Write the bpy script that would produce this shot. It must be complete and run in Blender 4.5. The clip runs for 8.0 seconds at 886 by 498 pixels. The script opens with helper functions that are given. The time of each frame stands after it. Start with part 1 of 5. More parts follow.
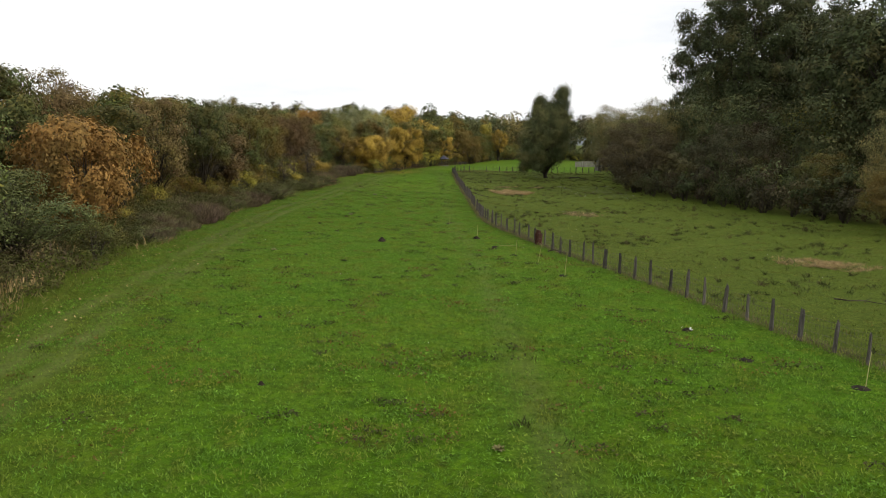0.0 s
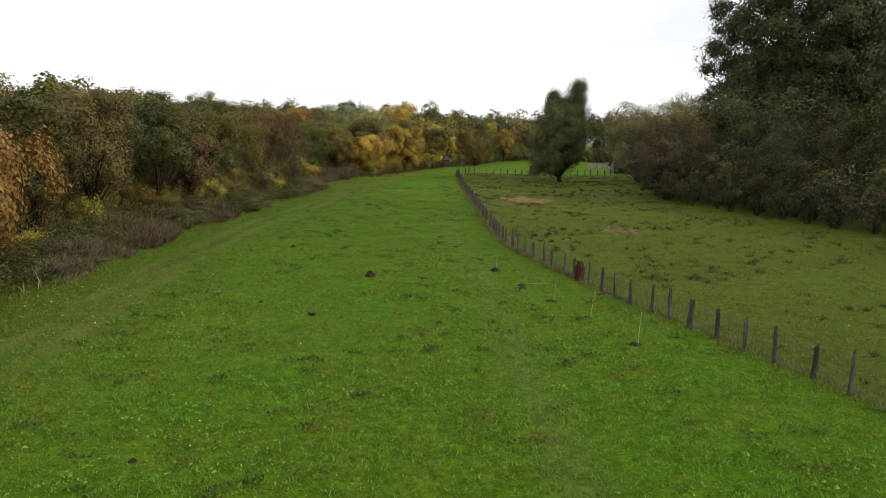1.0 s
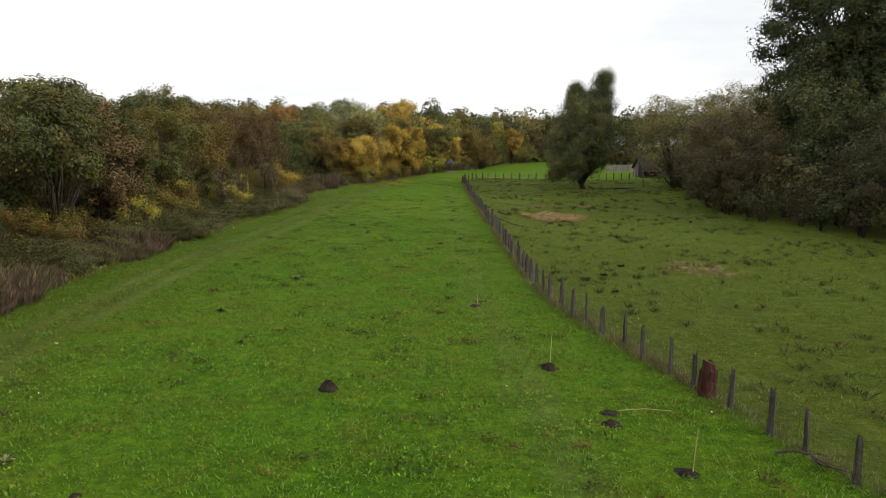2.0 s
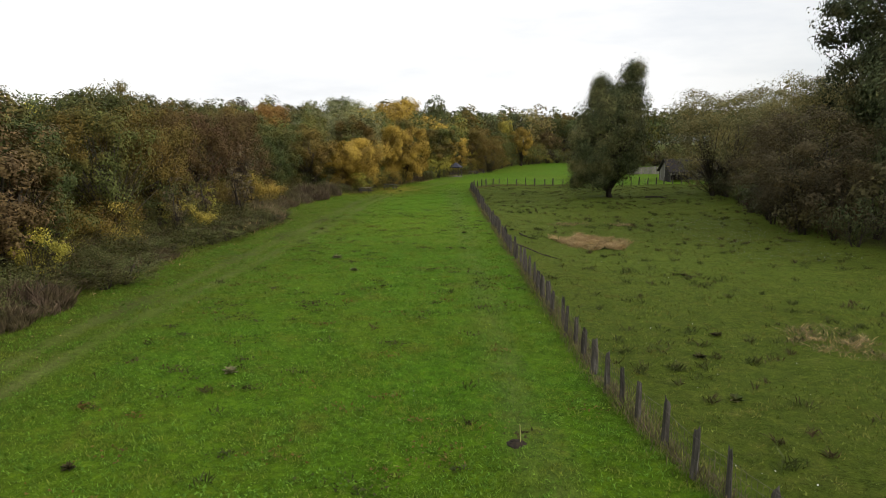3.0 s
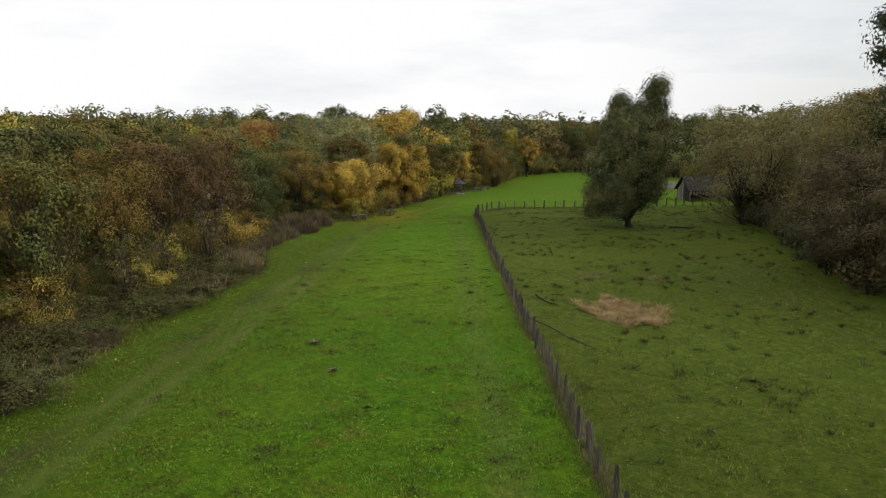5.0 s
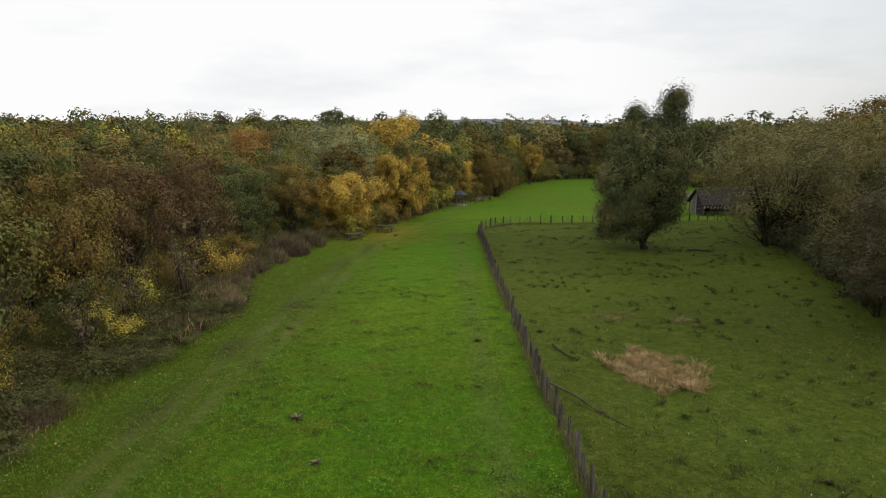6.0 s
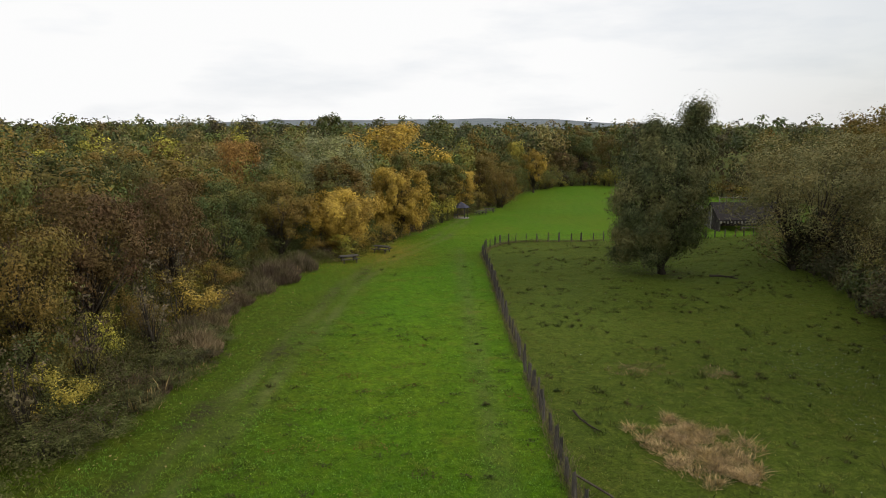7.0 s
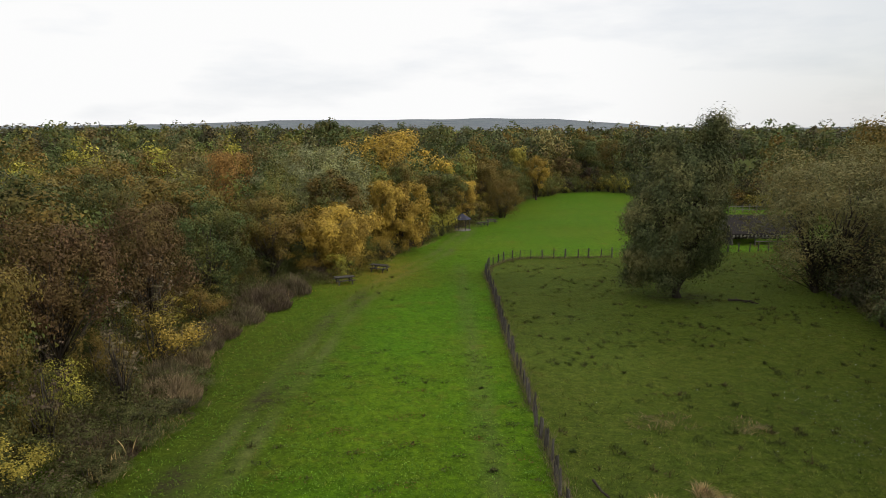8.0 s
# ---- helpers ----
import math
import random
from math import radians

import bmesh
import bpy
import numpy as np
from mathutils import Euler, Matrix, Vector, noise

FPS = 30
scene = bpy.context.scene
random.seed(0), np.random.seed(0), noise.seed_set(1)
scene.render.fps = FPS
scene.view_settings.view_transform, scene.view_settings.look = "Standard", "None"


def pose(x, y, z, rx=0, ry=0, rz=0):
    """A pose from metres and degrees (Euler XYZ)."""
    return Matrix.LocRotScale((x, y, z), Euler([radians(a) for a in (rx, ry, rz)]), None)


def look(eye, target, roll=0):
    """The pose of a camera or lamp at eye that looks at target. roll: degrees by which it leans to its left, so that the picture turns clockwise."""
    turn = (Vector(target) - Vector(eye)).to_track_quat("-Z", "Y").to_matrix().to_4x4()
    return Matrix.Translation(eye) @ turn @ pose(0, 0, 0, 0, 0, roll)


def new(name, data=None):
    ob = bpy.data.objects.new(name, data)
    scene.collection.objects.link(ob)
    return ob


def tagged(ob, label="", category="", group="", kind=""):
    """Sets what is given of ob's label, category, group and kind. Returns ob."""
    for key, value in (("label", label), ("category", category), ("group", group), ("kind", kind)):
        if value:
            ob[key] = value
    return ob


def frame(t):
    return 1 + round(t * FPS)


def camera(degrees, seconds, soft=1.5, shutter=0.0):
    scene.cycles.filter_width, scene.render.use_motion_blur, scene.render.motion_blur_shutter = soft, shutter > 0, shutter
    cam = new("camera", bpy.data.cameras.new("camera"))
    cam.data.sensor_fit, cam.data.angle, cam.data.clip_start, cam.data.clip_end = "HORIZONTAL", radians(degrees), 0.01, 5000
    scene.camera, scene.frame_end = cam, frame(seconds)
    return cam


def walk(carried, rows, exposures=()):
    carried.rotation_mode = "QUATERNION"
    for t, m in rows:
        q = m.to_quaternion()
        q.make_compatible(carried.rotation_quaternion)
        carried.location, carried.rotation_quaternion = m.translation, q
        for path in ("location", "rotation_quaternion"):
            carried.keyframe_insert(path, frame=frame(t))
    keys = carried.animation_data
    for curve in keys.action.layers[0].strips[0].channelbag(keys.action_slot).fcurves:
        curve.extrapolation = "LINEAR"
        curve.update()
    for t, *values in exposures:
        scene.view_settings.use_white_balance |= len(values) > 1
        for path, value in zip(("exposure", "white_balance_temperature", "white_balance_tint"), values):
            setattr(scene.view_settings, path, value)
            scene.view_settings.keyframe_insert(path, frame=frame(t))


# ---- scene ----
cam = camera(65.0, 8.0, soft=0.75)
PATH = [
    (0, (0.668, 1.226, 6.975), (0.629, 3.2, 6.655), 1.0),
    (0.5, (0.339, 6.108, 6.967), (0.3, 8.082, 6.646), 1.05),
    (1, (-0.01, 13.192, 6.955), (-0.051, 15.166, 6.634), 1.0),
    (1.5, (-0.325, 20.701, 6.918), (-0.369, 22.674, 6.597), 0.8),
    (1.7, (-0.509, 23.724, 6.888), (-0.551, 25.698, 6.57), 0.7),
    (2.8, (-1.293, 40.445, 7.278), (-1.353, 42.417, 6.952), 0.1),
    (3, (-1.386, 41.248, 7.396), (-1.444, 43.221, 7.072), 0.1),
    (3.5, (-1.476, 42.871, 7.95), (-1.534, 44.844, 7.625), 0.1),
    (4, (-1.565, 45.043, 8.72), (-1.623, 47.015, 8.392), 0.1),
    (4.5, (-1.654, 47.245, 9.502), (-1.713, 49.217, 9.172), 0.1),
    (4.7, (-1.621, 48.267, 9.765), (-1.685, 50.239, 9.435), -0.1),
    (5.8, (-2.122, 54.383, 11.615), (-2.177, 56.353, 11.274), 0.2),
    (6, (-2.193, 55.5, 11.804), (-2.25, 57.471, 11.468), 0.2),
    (6.5, (-2.36, 58.331, 12.523), (-2.416, 60.301, 12.184), 0.2),
    (7, (-2.509, 61.213, 13.328), (-2.566, 63.184, 12.989), 0.2),
    (7.5, (-2.606, 63.459, 13.977), (-2.663, 65.429, 13.637), 0.1),
    (8, (-2.708, 65.43, 14.646), (-2.765, 67.4, 14.306), 0.1),
]
walk(cam, [(t, look(eye, target, roll)) for t, eye, target, roll in PATH], exposures=((0, 0.12), (1.7, 0.12), (3.5, 0.03), (8, -0.06)))

# ---- world and light: bright overcast, the sun veiled to the right ----
SUN_AZ, SUN_EL = radians(112), radians(31)
world = bpy.data.worlds.new("overcast_sky")
scene.world = world
world.use_nodes = True
wt = world.node_tree
wt.nodes.clear()


def wn(kind, **props):
    n = wt.nodes.new(kind)
    for k, v in props.items():
        n.inputs[k].default_value = v
    return n


w_out = wn("ShaderNodeOutputWorld")
w_sky = wn("ShaderNodeTexSky")
w_sky.sky_type = "NISHITA"
w_sky.sun_disc = False
w_sky.sun_elevation, w_sky.sun_rotation = SUN_EL, SUN_AZ
w_sky.air_density, w_sky.dust_density = 1.0, 2.0
w_bg_sky = wn("ShaderNodeBackground", Strength=0.11)
w_bg_cloud = wn("ShaderNodeBackground", Strength=0.98)
w_co = wn("ShaderNodeTexCoord")
w_map = wn("ShaderNodeMapping", Scale=(1.6, 1.6, 7.0), Location=(0.35, 0.2, 0.0))
w_noise = wn("ShaderNodeTexNoise", Scale=1.5, Detail=6.0, Roughness=0.55)
w_ramp = wn("ShaderNodeValToRGB")
w_ramp.color_ramp.elements[0].position, w_ramp.color_ramp.elements[0].color = 0.26, (0.86, 0.86, 0.86, 1)
w_ramp.color_ramp.elements[1].position, w_ramp.color_ramp.elements[1].color = 0.48, (1, 1, 1, 1)
w_tone = wn("ShaderNodeValToRGB")
w_tone.color_ramp.elements[0].position, w_tone.color_ramp.elements[0].color = 0.26, (0.91, 0.935, 0.98, 1)
w_tone.color_ramp.elements[1].position, w_tone.color_ramp.elements[1].color = 0.48, (1.04, 1.04, 1.04, 1)
w_mix = wn("ShaderNodeMixShader")
for a, b in ((w_co.outputs["Generated"], w_map.inputs["Vector"]), (w_map.outputs[0], w_noise.inputs["Vector"]),
             (w_noise.outputs[0], w_ramp.inputs[0]), (w_noise.outputs[0], w_tone.inputs[0]), (w_tone.outputs[0], w_bg_cloud.inputs[0]),
             (w_sky.outputs[0], w_bg_sky.inputs[0]), (w_ramp.outputs[0], w_mix.inputs[0]),
             (w_bg_sky.outputs[0], w_mix.inputs[1]), (w_bg_cloud.outputs[0], w_mix.inputs[2]), (w_mix.outputs[0], w_out.inputs[0])):
    wt.links.new(a, b)
# the cloud thins out to the right
w_sep = wn("ShaderNodeSeparateXYZ")
w_side = wn("ShaderNodeMapRange")
w_side.interpolation_type = "SMOOTHSTEP"
for k, v in (("From Min", 0.12), ("From Max", 0.75), ("To Min", 1.0), ("To Max", 0.5)):
    w_side.inputs[k].default_value = v
w_mul = wn("ShaderNodeMath")
w_mul.operation = "MULTIPLY"
wt.links.new(w_co.outputs["Generated"], w_sep.inputs[0])
wt.links.new(w_sep.outputs[0], w_side.inputs["Value"])
wt.links.new(w_ramp.outputs[0], w_mul.inputs[0])
wt.links.new(w_side.outputs[0], w_mul.inputs[1])
wt.links.new(w_mul.outputs[0], w_mix.inputs[0])
sun = new("sun", bpy.data.lights.new("sun", "SUN"))
sun.data.energy, sun.data.angle, sun.data.color = 1.78, radians(16), (1.0, 0.95, 0.87)
sun.matrix_world = look((math.sin(SUN_AZ) * math.cos(SUN_EL) * 90, math.cos(SUN_AZ) * math.cos(SUN_EL) * 90, math.sin(SUN_EL) * 90), (0, 0, 0))


# ---- materials ----
def nodes_of(name):
    m = bpy.data.materials.new(name)
    m.use_nodes = True
    t = m.node_tree
    t.nodes.clear()
    return m, t


def nd(t, kind, **props):
    n = t.nodes.new(kind)
    for k, v in props.items():
        n.inputs[k].default_value = v
    return n


def ramp(t, fac, stops, smooth=True):
    n = t.nodes.new("ShaderNodeValToRGB")
    r = n.color_ramp
    r.interpolation = "LINEAR" if smooth else "CONSTANT"
    while len(r.elements) < len(stops):
        r.elements.new(0.5)
    for e, (p, c) in zip(r.elements, stops):
        e.position, e.color = p, (*c, 1)
    t.links.new(fac, n.inputs[0])
    return n.outputs[0]


def mixc(t, fac, a, b, blend="MIX"):
    n = t.nodes.new("ShaderNodeMix")
    n.data_type, n.blend_type = "RGBA", blend
    for v, i in ((fac, 0), (a, 6), (b, 7)):
        if hasattr(v, "is_output"):
            t.links.new(v, n.inputs[i])
        else:
            n.inputs[i].default_value = v if i == 0 else (*v, 1)
    return n.outputs[2]


def noise_tex(t, scale, detail=4.0, rough=0.55, vec=None, stretch=None):
    n = nd(t, "ShaderNodeTexNoise", Scale=scale, Detail=detail, Roughness=rough)
    if vec is None:
        vec = nd(t, "ShaderNodeTexCoord").outputs["Object"]
    if stretch:
        mp = nd(t, "ShaderNodeMapping", Scale=stretch)
        t.links.new(vec, mp.inputs[0])
        vec = mp.outputs[0]
    t.links.new(vec, n.inputs["Vector"])
    return n.outputs[0]


def even(cols, keep=0.5):
    """Draw the shades of a crown towards their mean."""
    mean = [sum(c[k] for c in cols) / len(cols) for k in range(3)]
    return [tuple(m + keep * (v - m) for v, m in zip(c, mean)) for c in cols]


def foliage(name, cols, patch, patch_amount=0.5, scale=0.35, translucent=0.2, hue=0.02, value=0.14, sprig=1.5, gloss=0.08, saturation=0.92):
    """Leaves: each leaf its own shade of cols, drifting into the shades of patch in parts of the crown."""
    m, t = nodes_of(name)
    geo = nd(t, "ShaderNodeNewGeometry")
    rnd = geo.outputs["Random Per Island"]
    info = nd(t, "ShaderNodeObjectInfo")
    cols, patch = even(cols), even(patch)
    n = len(cols)
    base = ramp(t, rnd, [(i / max(n - 1, 1), c) for i, c in enumerate(cols)])
    k = len(patch)
    other = ramp(t, rnd, [(i / max(k - 1, 1), c) for i, c in enumerate(patch)])
    big = noise_tex(t, scale, 3.0, 0.6, geo.outputs["Position"])
    lo = 0.62 - 0.24 * patch_amount
    mask = ramp(t, big, [(lo - 0.08, (0, 0, 0)), (lo + 0.1, (1, 1, 1))])
    col = mixc(t, mask, base, other)
    hsv = nd(t, "ShaderNodeHueSaturation", Saturation=saturation)
    mh = nd(t, "ShaderNodeMapRange")
    mh.inputs["To Min"].default_value, mh.inputs["To Max"].default_value = 0.5 - hue, 0.5 + hue
    t.links.new(info.outputs["Random"], mh.inputs["Value"])
    mv = nd(t, "ShaderNodeMapRange")
    mv.inputs["To Min"].default_value, mv.inputs["To Max"].default_value = 1 - value, 1 + value
    t.links.new(rnd, mv.inputs["Value"])
    # each plant its own tone: from the object, or from the plant's own value inside a wood
    plant = nd(t, "ShaderNodeAttribute")
    plant.attribute_name = "tone"
    own = nd(t, "ShaderNodeMath")
    own.operation = "MULTIPLY_ADD"
    own.inputs[1].default_value, own.inputs[2].default_value = 0.36, 0.82
    t.links.new(info.outputs["Random"], own.inputs[0])
    both = nd(t, "ShaderNodeMath")
    both.operation = "ADD"
    t.links.new(own.outputs[0], both.inputs[0])
    t.links.new(plant.outputs["Fac"], both.inputs[1])
    val = nd(t, "ShaderNodeMath")
    val.operation = "MULTIPLY"
    t.links.new(both.outputs[0], val.inputs[0])
    t.links.new(mv.outputs[0], val.inputs[1])
    # sprig by sprig, noise lowers and raises the leaf value
    tuft = nd(t, "ShaderNodeMapRange")
    for k, v in (("From Min", 0.32), ("From Max", 0.68), ("To Min", 0.68), ("To Max", 1.34)):
        tuft.inputs[k].default_value = v
    t.links.new(noise_tex(t, sprig, 3.0, 0.65, geo.outputs["Position"]), tuft.inputs["Value"])
    tone = nd(t, "ShaderNodeMath")
    tone.operation = "MULTIPLY"
    t.links.new(val.outputs[0], tone.inputs[0])
    t.links.new(tuft.outputs[0], tone.inputs[1])
    t.links.new(mh.outputs[0], hsv.inputs["Hue"])
    t.links.new(tone.outputs[0], hsv.inputs["Value"])
    t.links.new(col, hsv.inputs["Color"])
    p = nd(t, "ShaderNodeBsdfPrincipled", Roughness=0.62)
    p.inputs["Specular IOR Level"].default_value = gloss
    tr = nd(t, "ShaderNodeBsdfTranslucent")
    mx = nd(t, "ShaderNodeMixShader", Fac=translucent)
    t.links.new(hsv.outputs[0], p.inputs["Base Color"])
    t.links.new(hsv.outputs[0], tr.inputs["Color"])
    t.links.new(p.outputs[0], mx.inputs[1])
    t.links.new(tr.outputs[0], mx.inputs[2])
    out = nd(t, "ShaderNodeOutputMaterial")
    t.links.new(mx.outputs[0], out.inputs[0])
    return m


def rough_mat(name, stops, scale=3.0, stretch=None, roughness=0.85, bump=0.4, bump_dist=0.02, fine=30.0):
    """Bark, weathered wood, soil: two scales of colour and a fine relief."""
    m, t = nodes_of(name)
    a = noise_tex(t, scale, 5.0, 0.6, stretch=stretch)
    b = noise_tex(t, fine, 4.0, 0.6, stretch=stretch)
    col = ramp(t, a, stops)
    shade = ramp(t, b, [(0.3, (0.6, 0.6, 0.6)), (0.7, (1.15, 1.15, 1.15))])
    col = mixc(t, 1.0, col, shade, "MULTIPLY")
    info = nd(t, "ShaderNodeObjectInfo")
    tone = ramp(t, info.outputs["Random"], [(0.0, (0.72, 0.72, 0.72)), (1.0, (1.2, 1.2, 1.2))])
    col = mixc(t, 1.0, col, tone, "MULTIPLY")
    p = nd(t, "ShaderNodeBsdfPrincipled", Roughness=roughness)
    p.inputs["Specular IOR Level"].default_value = 0.1
    bp = nd(t, "ShaderNodeBump", Strength=bump, Distance=bump_dist)
    t.links.new(b, bp.inputs["Height"])
    t.links.new(bp.outputs[0], p.inputs["Normal"])
    t.links.new(col, p.inputs["Base Color"])
    out = nd(t, "ShaderNodeOutputMaterial")
    t.links.new(p.outputs[0], out.inputs[0])
    return m


DARK = foliage("leaves_dark_green", [(0.045, 0.06, 0.018), (0.075, 0.095, 0.026), (0.12, 0.14, 0.04)], [(0.08, 0.07, 0.014), (0.14, 0.11, 0.022)], 0.35)
GREEN = foliage("leaves_green", [(0.06, 0.078, 0.018), (0.1, 0.125, 0.026), (0.16, 0.18, 0.045)], [(0.13, 0.1, 0.014), (0.2, 0.145, 0.022)], 0.5)
OLIVE = foliage("leaves_olive", [(0.092, 0.0782, 0.0147), (0.1472, 0.1196, 0.0202), (0.2116, 0.1564, 0.0276)], [(0.138, 0.092, 0.0166), (0.2208, 0.138, 0.0221)], 0.5, hue=0.0)
BROWN = foliage("leaves_russet_brown", [(0.0828, 0.0534, 0.0202), (0.1334, 0.0874, 0.0331), (0.2162, 0.1426, 0.057)], [(0.1104, 0.0874, 0.0221), (0.1748, 0.1288, 0.0313)], 0.5)
ORANGE = foliage("leaves_orange", [(0.18, 0.092, 0.016), (0.3, 0.155, 0.026), (0.42, 0.225, 0.042)], [(0.13, 0.09, 0.02), (0.24, 0.14, 0.03)], 0.4, hue=0.0)
GOLD = foliage("leaves_gold", [(0.27, 0.18, 0.014), (0.43, 0.28, 0.018), (0.56, 0.38, 0.026)], [(0.18, 0.14, 0.02), (0.34, 0.2, 0.018)], 0.45, hue=0.0)
YELLOW = foliage("leaves_yellow_green", [(0.2074, 0.1782, 0.018), (0.366, 0.2875, 0.026), (0.5856, 0.437, 0.036)], [(0.122, 0.1323, 0.016), (0.2562, 0.207, 0.024)], 0.5)
GREYWILLOW = foliage("leaves_grey_willow", [(0.0525, 0.0463, 0.0214), (0.0949, 0.0816, 0.0365), (0.1604, 0.1361, 0.0643)], [(0.0729, 0.0599, 0.0193), (0.1312, 0.1021, 0.0321)], 0.35)
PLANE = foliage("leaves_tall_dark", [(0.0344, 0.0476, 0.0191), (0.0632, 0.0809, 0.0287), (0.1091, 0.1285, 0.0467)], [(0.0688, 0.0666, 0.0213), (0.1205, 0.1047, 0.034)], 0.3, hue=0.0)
THICKET = foliage("leaves_thicket", [(0.0336, 0.0336, 0.0166), (0.056, 0.056, 0.025), (0.0952, 0.0896, 0.0416)], [(0.0504, 0.0336, 0.0187), (0.0896, 0.0616, 0.0312)], 0.4)
SALLOW = foliage("leaves_grey_green_willow", [(0.13, 0.132, 0.0607), (0.195, 0.1914, 0.0891), (0.273, 0.264, 0.1283)], [(0.195, 0.1848, 0.0607), (0.299, 0.264, 0.081)], 0.35)
PALEGREEN = foliage("leaves_pale_green", [(0.04, 0.05, 0.014), (0.08, 0.094, 0.026), (0.2, 0.2, 0.07)], [(0.04, 0.05, 0.013), (0.12, 0.105, 0.03)], 0.4)
WILLOW = foliage("leaves_willow", [(0.1, 0.1, 0.035), (0.18, 0.175, 0.062), (0.3, 0.28, 0.11)], [(0.15, 0.125, 0.035), (0.27, 0.21, 0.06)], 0.45, hue=0.0)
POPLAR = foliage("leaves_lone_tree", [(0.0361, 0.0476, 0.0173), (0.0701, 0.0857, 0.0296), (0.1381, 0.1547, 0.0561)], [(0.1275, 0.119, 0.0347), (0.2338, 0.2142, 0.0765)], 0.35, hue=0.0)
BRAMBLE = foliage("leaves_bramble", [(0.0348, 0.0461, 0.0094), (0.0747, 0.0873, 0.0172), (0.1742, 0.173, 0.0602)], [(0.0706, 0.0609, 0.0207), (0.1162, 0.0988, 0.0362)], 0.3, scale=0.8, gloss=0.03)
HEATH = foliage("stalks_brown", [(0.0747, 0.053, 0.0331), (0.1265, 0.092, 0.057), (0.207, 0.152, 0.092)], [(0.0747, 0.065, 0.0276), (0.161, 0.128, 0.0598)], 0.45, scale=0.8)
STRAW = foliage("dry_straw", [(0.26, 0.174, 0.066), (0.429, 0.294, 0.121), (0.611, 0.432, 0.198)], [(0.26, 0.192, 0.055), (0.416, 0.276, 0.099)], 0.4, scale=0.9, hue=0.0)
TAN = foliage("dry_grass_tan", [(0.14, 0.1, 0.05), (0.2, 0.145, 0.075), (0.28, 0.205, 0.11)], [(0.12, 0.1, 0.04), (0.17, 0.14, 0.06)], 0.4, scale=0.9, hue=0.0)
TURF = foliage("grass_meadow", [(0.0678, 0.1702, 0.0046), (0.1017, 0.2196, 0.0074), (0.1582, 0.291, 0.0138)], [(0.113, 0.1812, 0.0074), (0.1921, 0.2196, 0.0146)], 0.35, scale=0.8, translucent=0.35, hue=0.0, value=0.3, sprig=3.5, gloss=0.06)
PASTURE = foliage("grass_paddock", [(0.0868, 0.1339, 0.0114), (0.1386, 0.1891, 0.0194), (0.2049, 0.2452, 0.0355)], [(0.1507, 0.1459, 0.0206), (0.2411, 0.2154, 0.0469)], 0.3, scale=0.9, hue=0.0, value=0.3, sprig=2.6, gloss=0.05)
WEED = foliage("weeds_dark", [(0.03, 0.045, 0.009), (0.055, 0.075, 0.014), (0.085, 0.105, 0.025)], [(0.06, 0.05, 0.02), (0.1, 0.07, 0.03)], 0.3, scale=0.6)
BARK = rough_mat("bark", [(0.3, (0.035, 0.027, 0.02)), (0.7, (0.1, 0.085, 0.065))], 2.0, (1, 1, 0.25))
TWIG = rough_mat("twigs_grey", [(0.3, (0.08, 0.065, 0.055)), (0.7, (0.17, 0.15, 0.125))], 2.0)
OAKPOST = rough_mat("weathered_oak", [(0.3, (0.045, 0.04, 0.034)), (0.55, (0.1, 0.092, 0.078)), (0.75, (0.2, 0.186, 0.16))], 3.0, (4, 4, 0.5), bump=0.7)
ROT = rough_mat("rotten_red_wood", [(0.3, (0.035, 0.016, 0.011)), (0.7, (0.1, 0.042, 0.027))], 4.0, (3, 3, 0.4), bump=0.8)
SOIL = rough_mat("soil_dark", [(0.3, (0.016, 0.013, 0.01)), (0.7, (0.05, 0.038, 0.026))], 6.0, bump=0.9, bump_dist=0.04)
BAMBOO = rough_mat("pale_stake", [(0.3, (0.34, 0.32, 0.13)), (0.7, (0.48, 0.45, 0.19))], 6.0, bump=0.1)
PALE = rough_mat("pale_wood", [(0.3, (0.16, 0.15, 0.135)), (0.7, (0.3, 0.28, 0.25))], 3.0, bump=0.3)
THATCH = rough_mat("dark_roof", [(0.3, (0.025, 0.022, 0.021)), (0.7, (0.06, 0.052, 0.05))], 3.0, (1, 1, 4), bump=0.7)
SLATE = rough_mat("slate_roof", [(0.3, (0.035, 0.035, 0.05)), (0.7, (0.08, 0.08, 0.105))], 3.0, bump=0.4)
WIRE = rough_mat("old_wire", [(0.3, (0.06, 0.05, 0.045)), (0.7, (0.14, 0.12, 0.1))], 3.0, bump=0.0, roughness=0.5)
PETAL = rough_mat("white_scraps", [(0.3, (0.6, 0.6, 0.56)), (0.7, (0.8, 0.8, 0.76))], 9.0, bump=0.0)


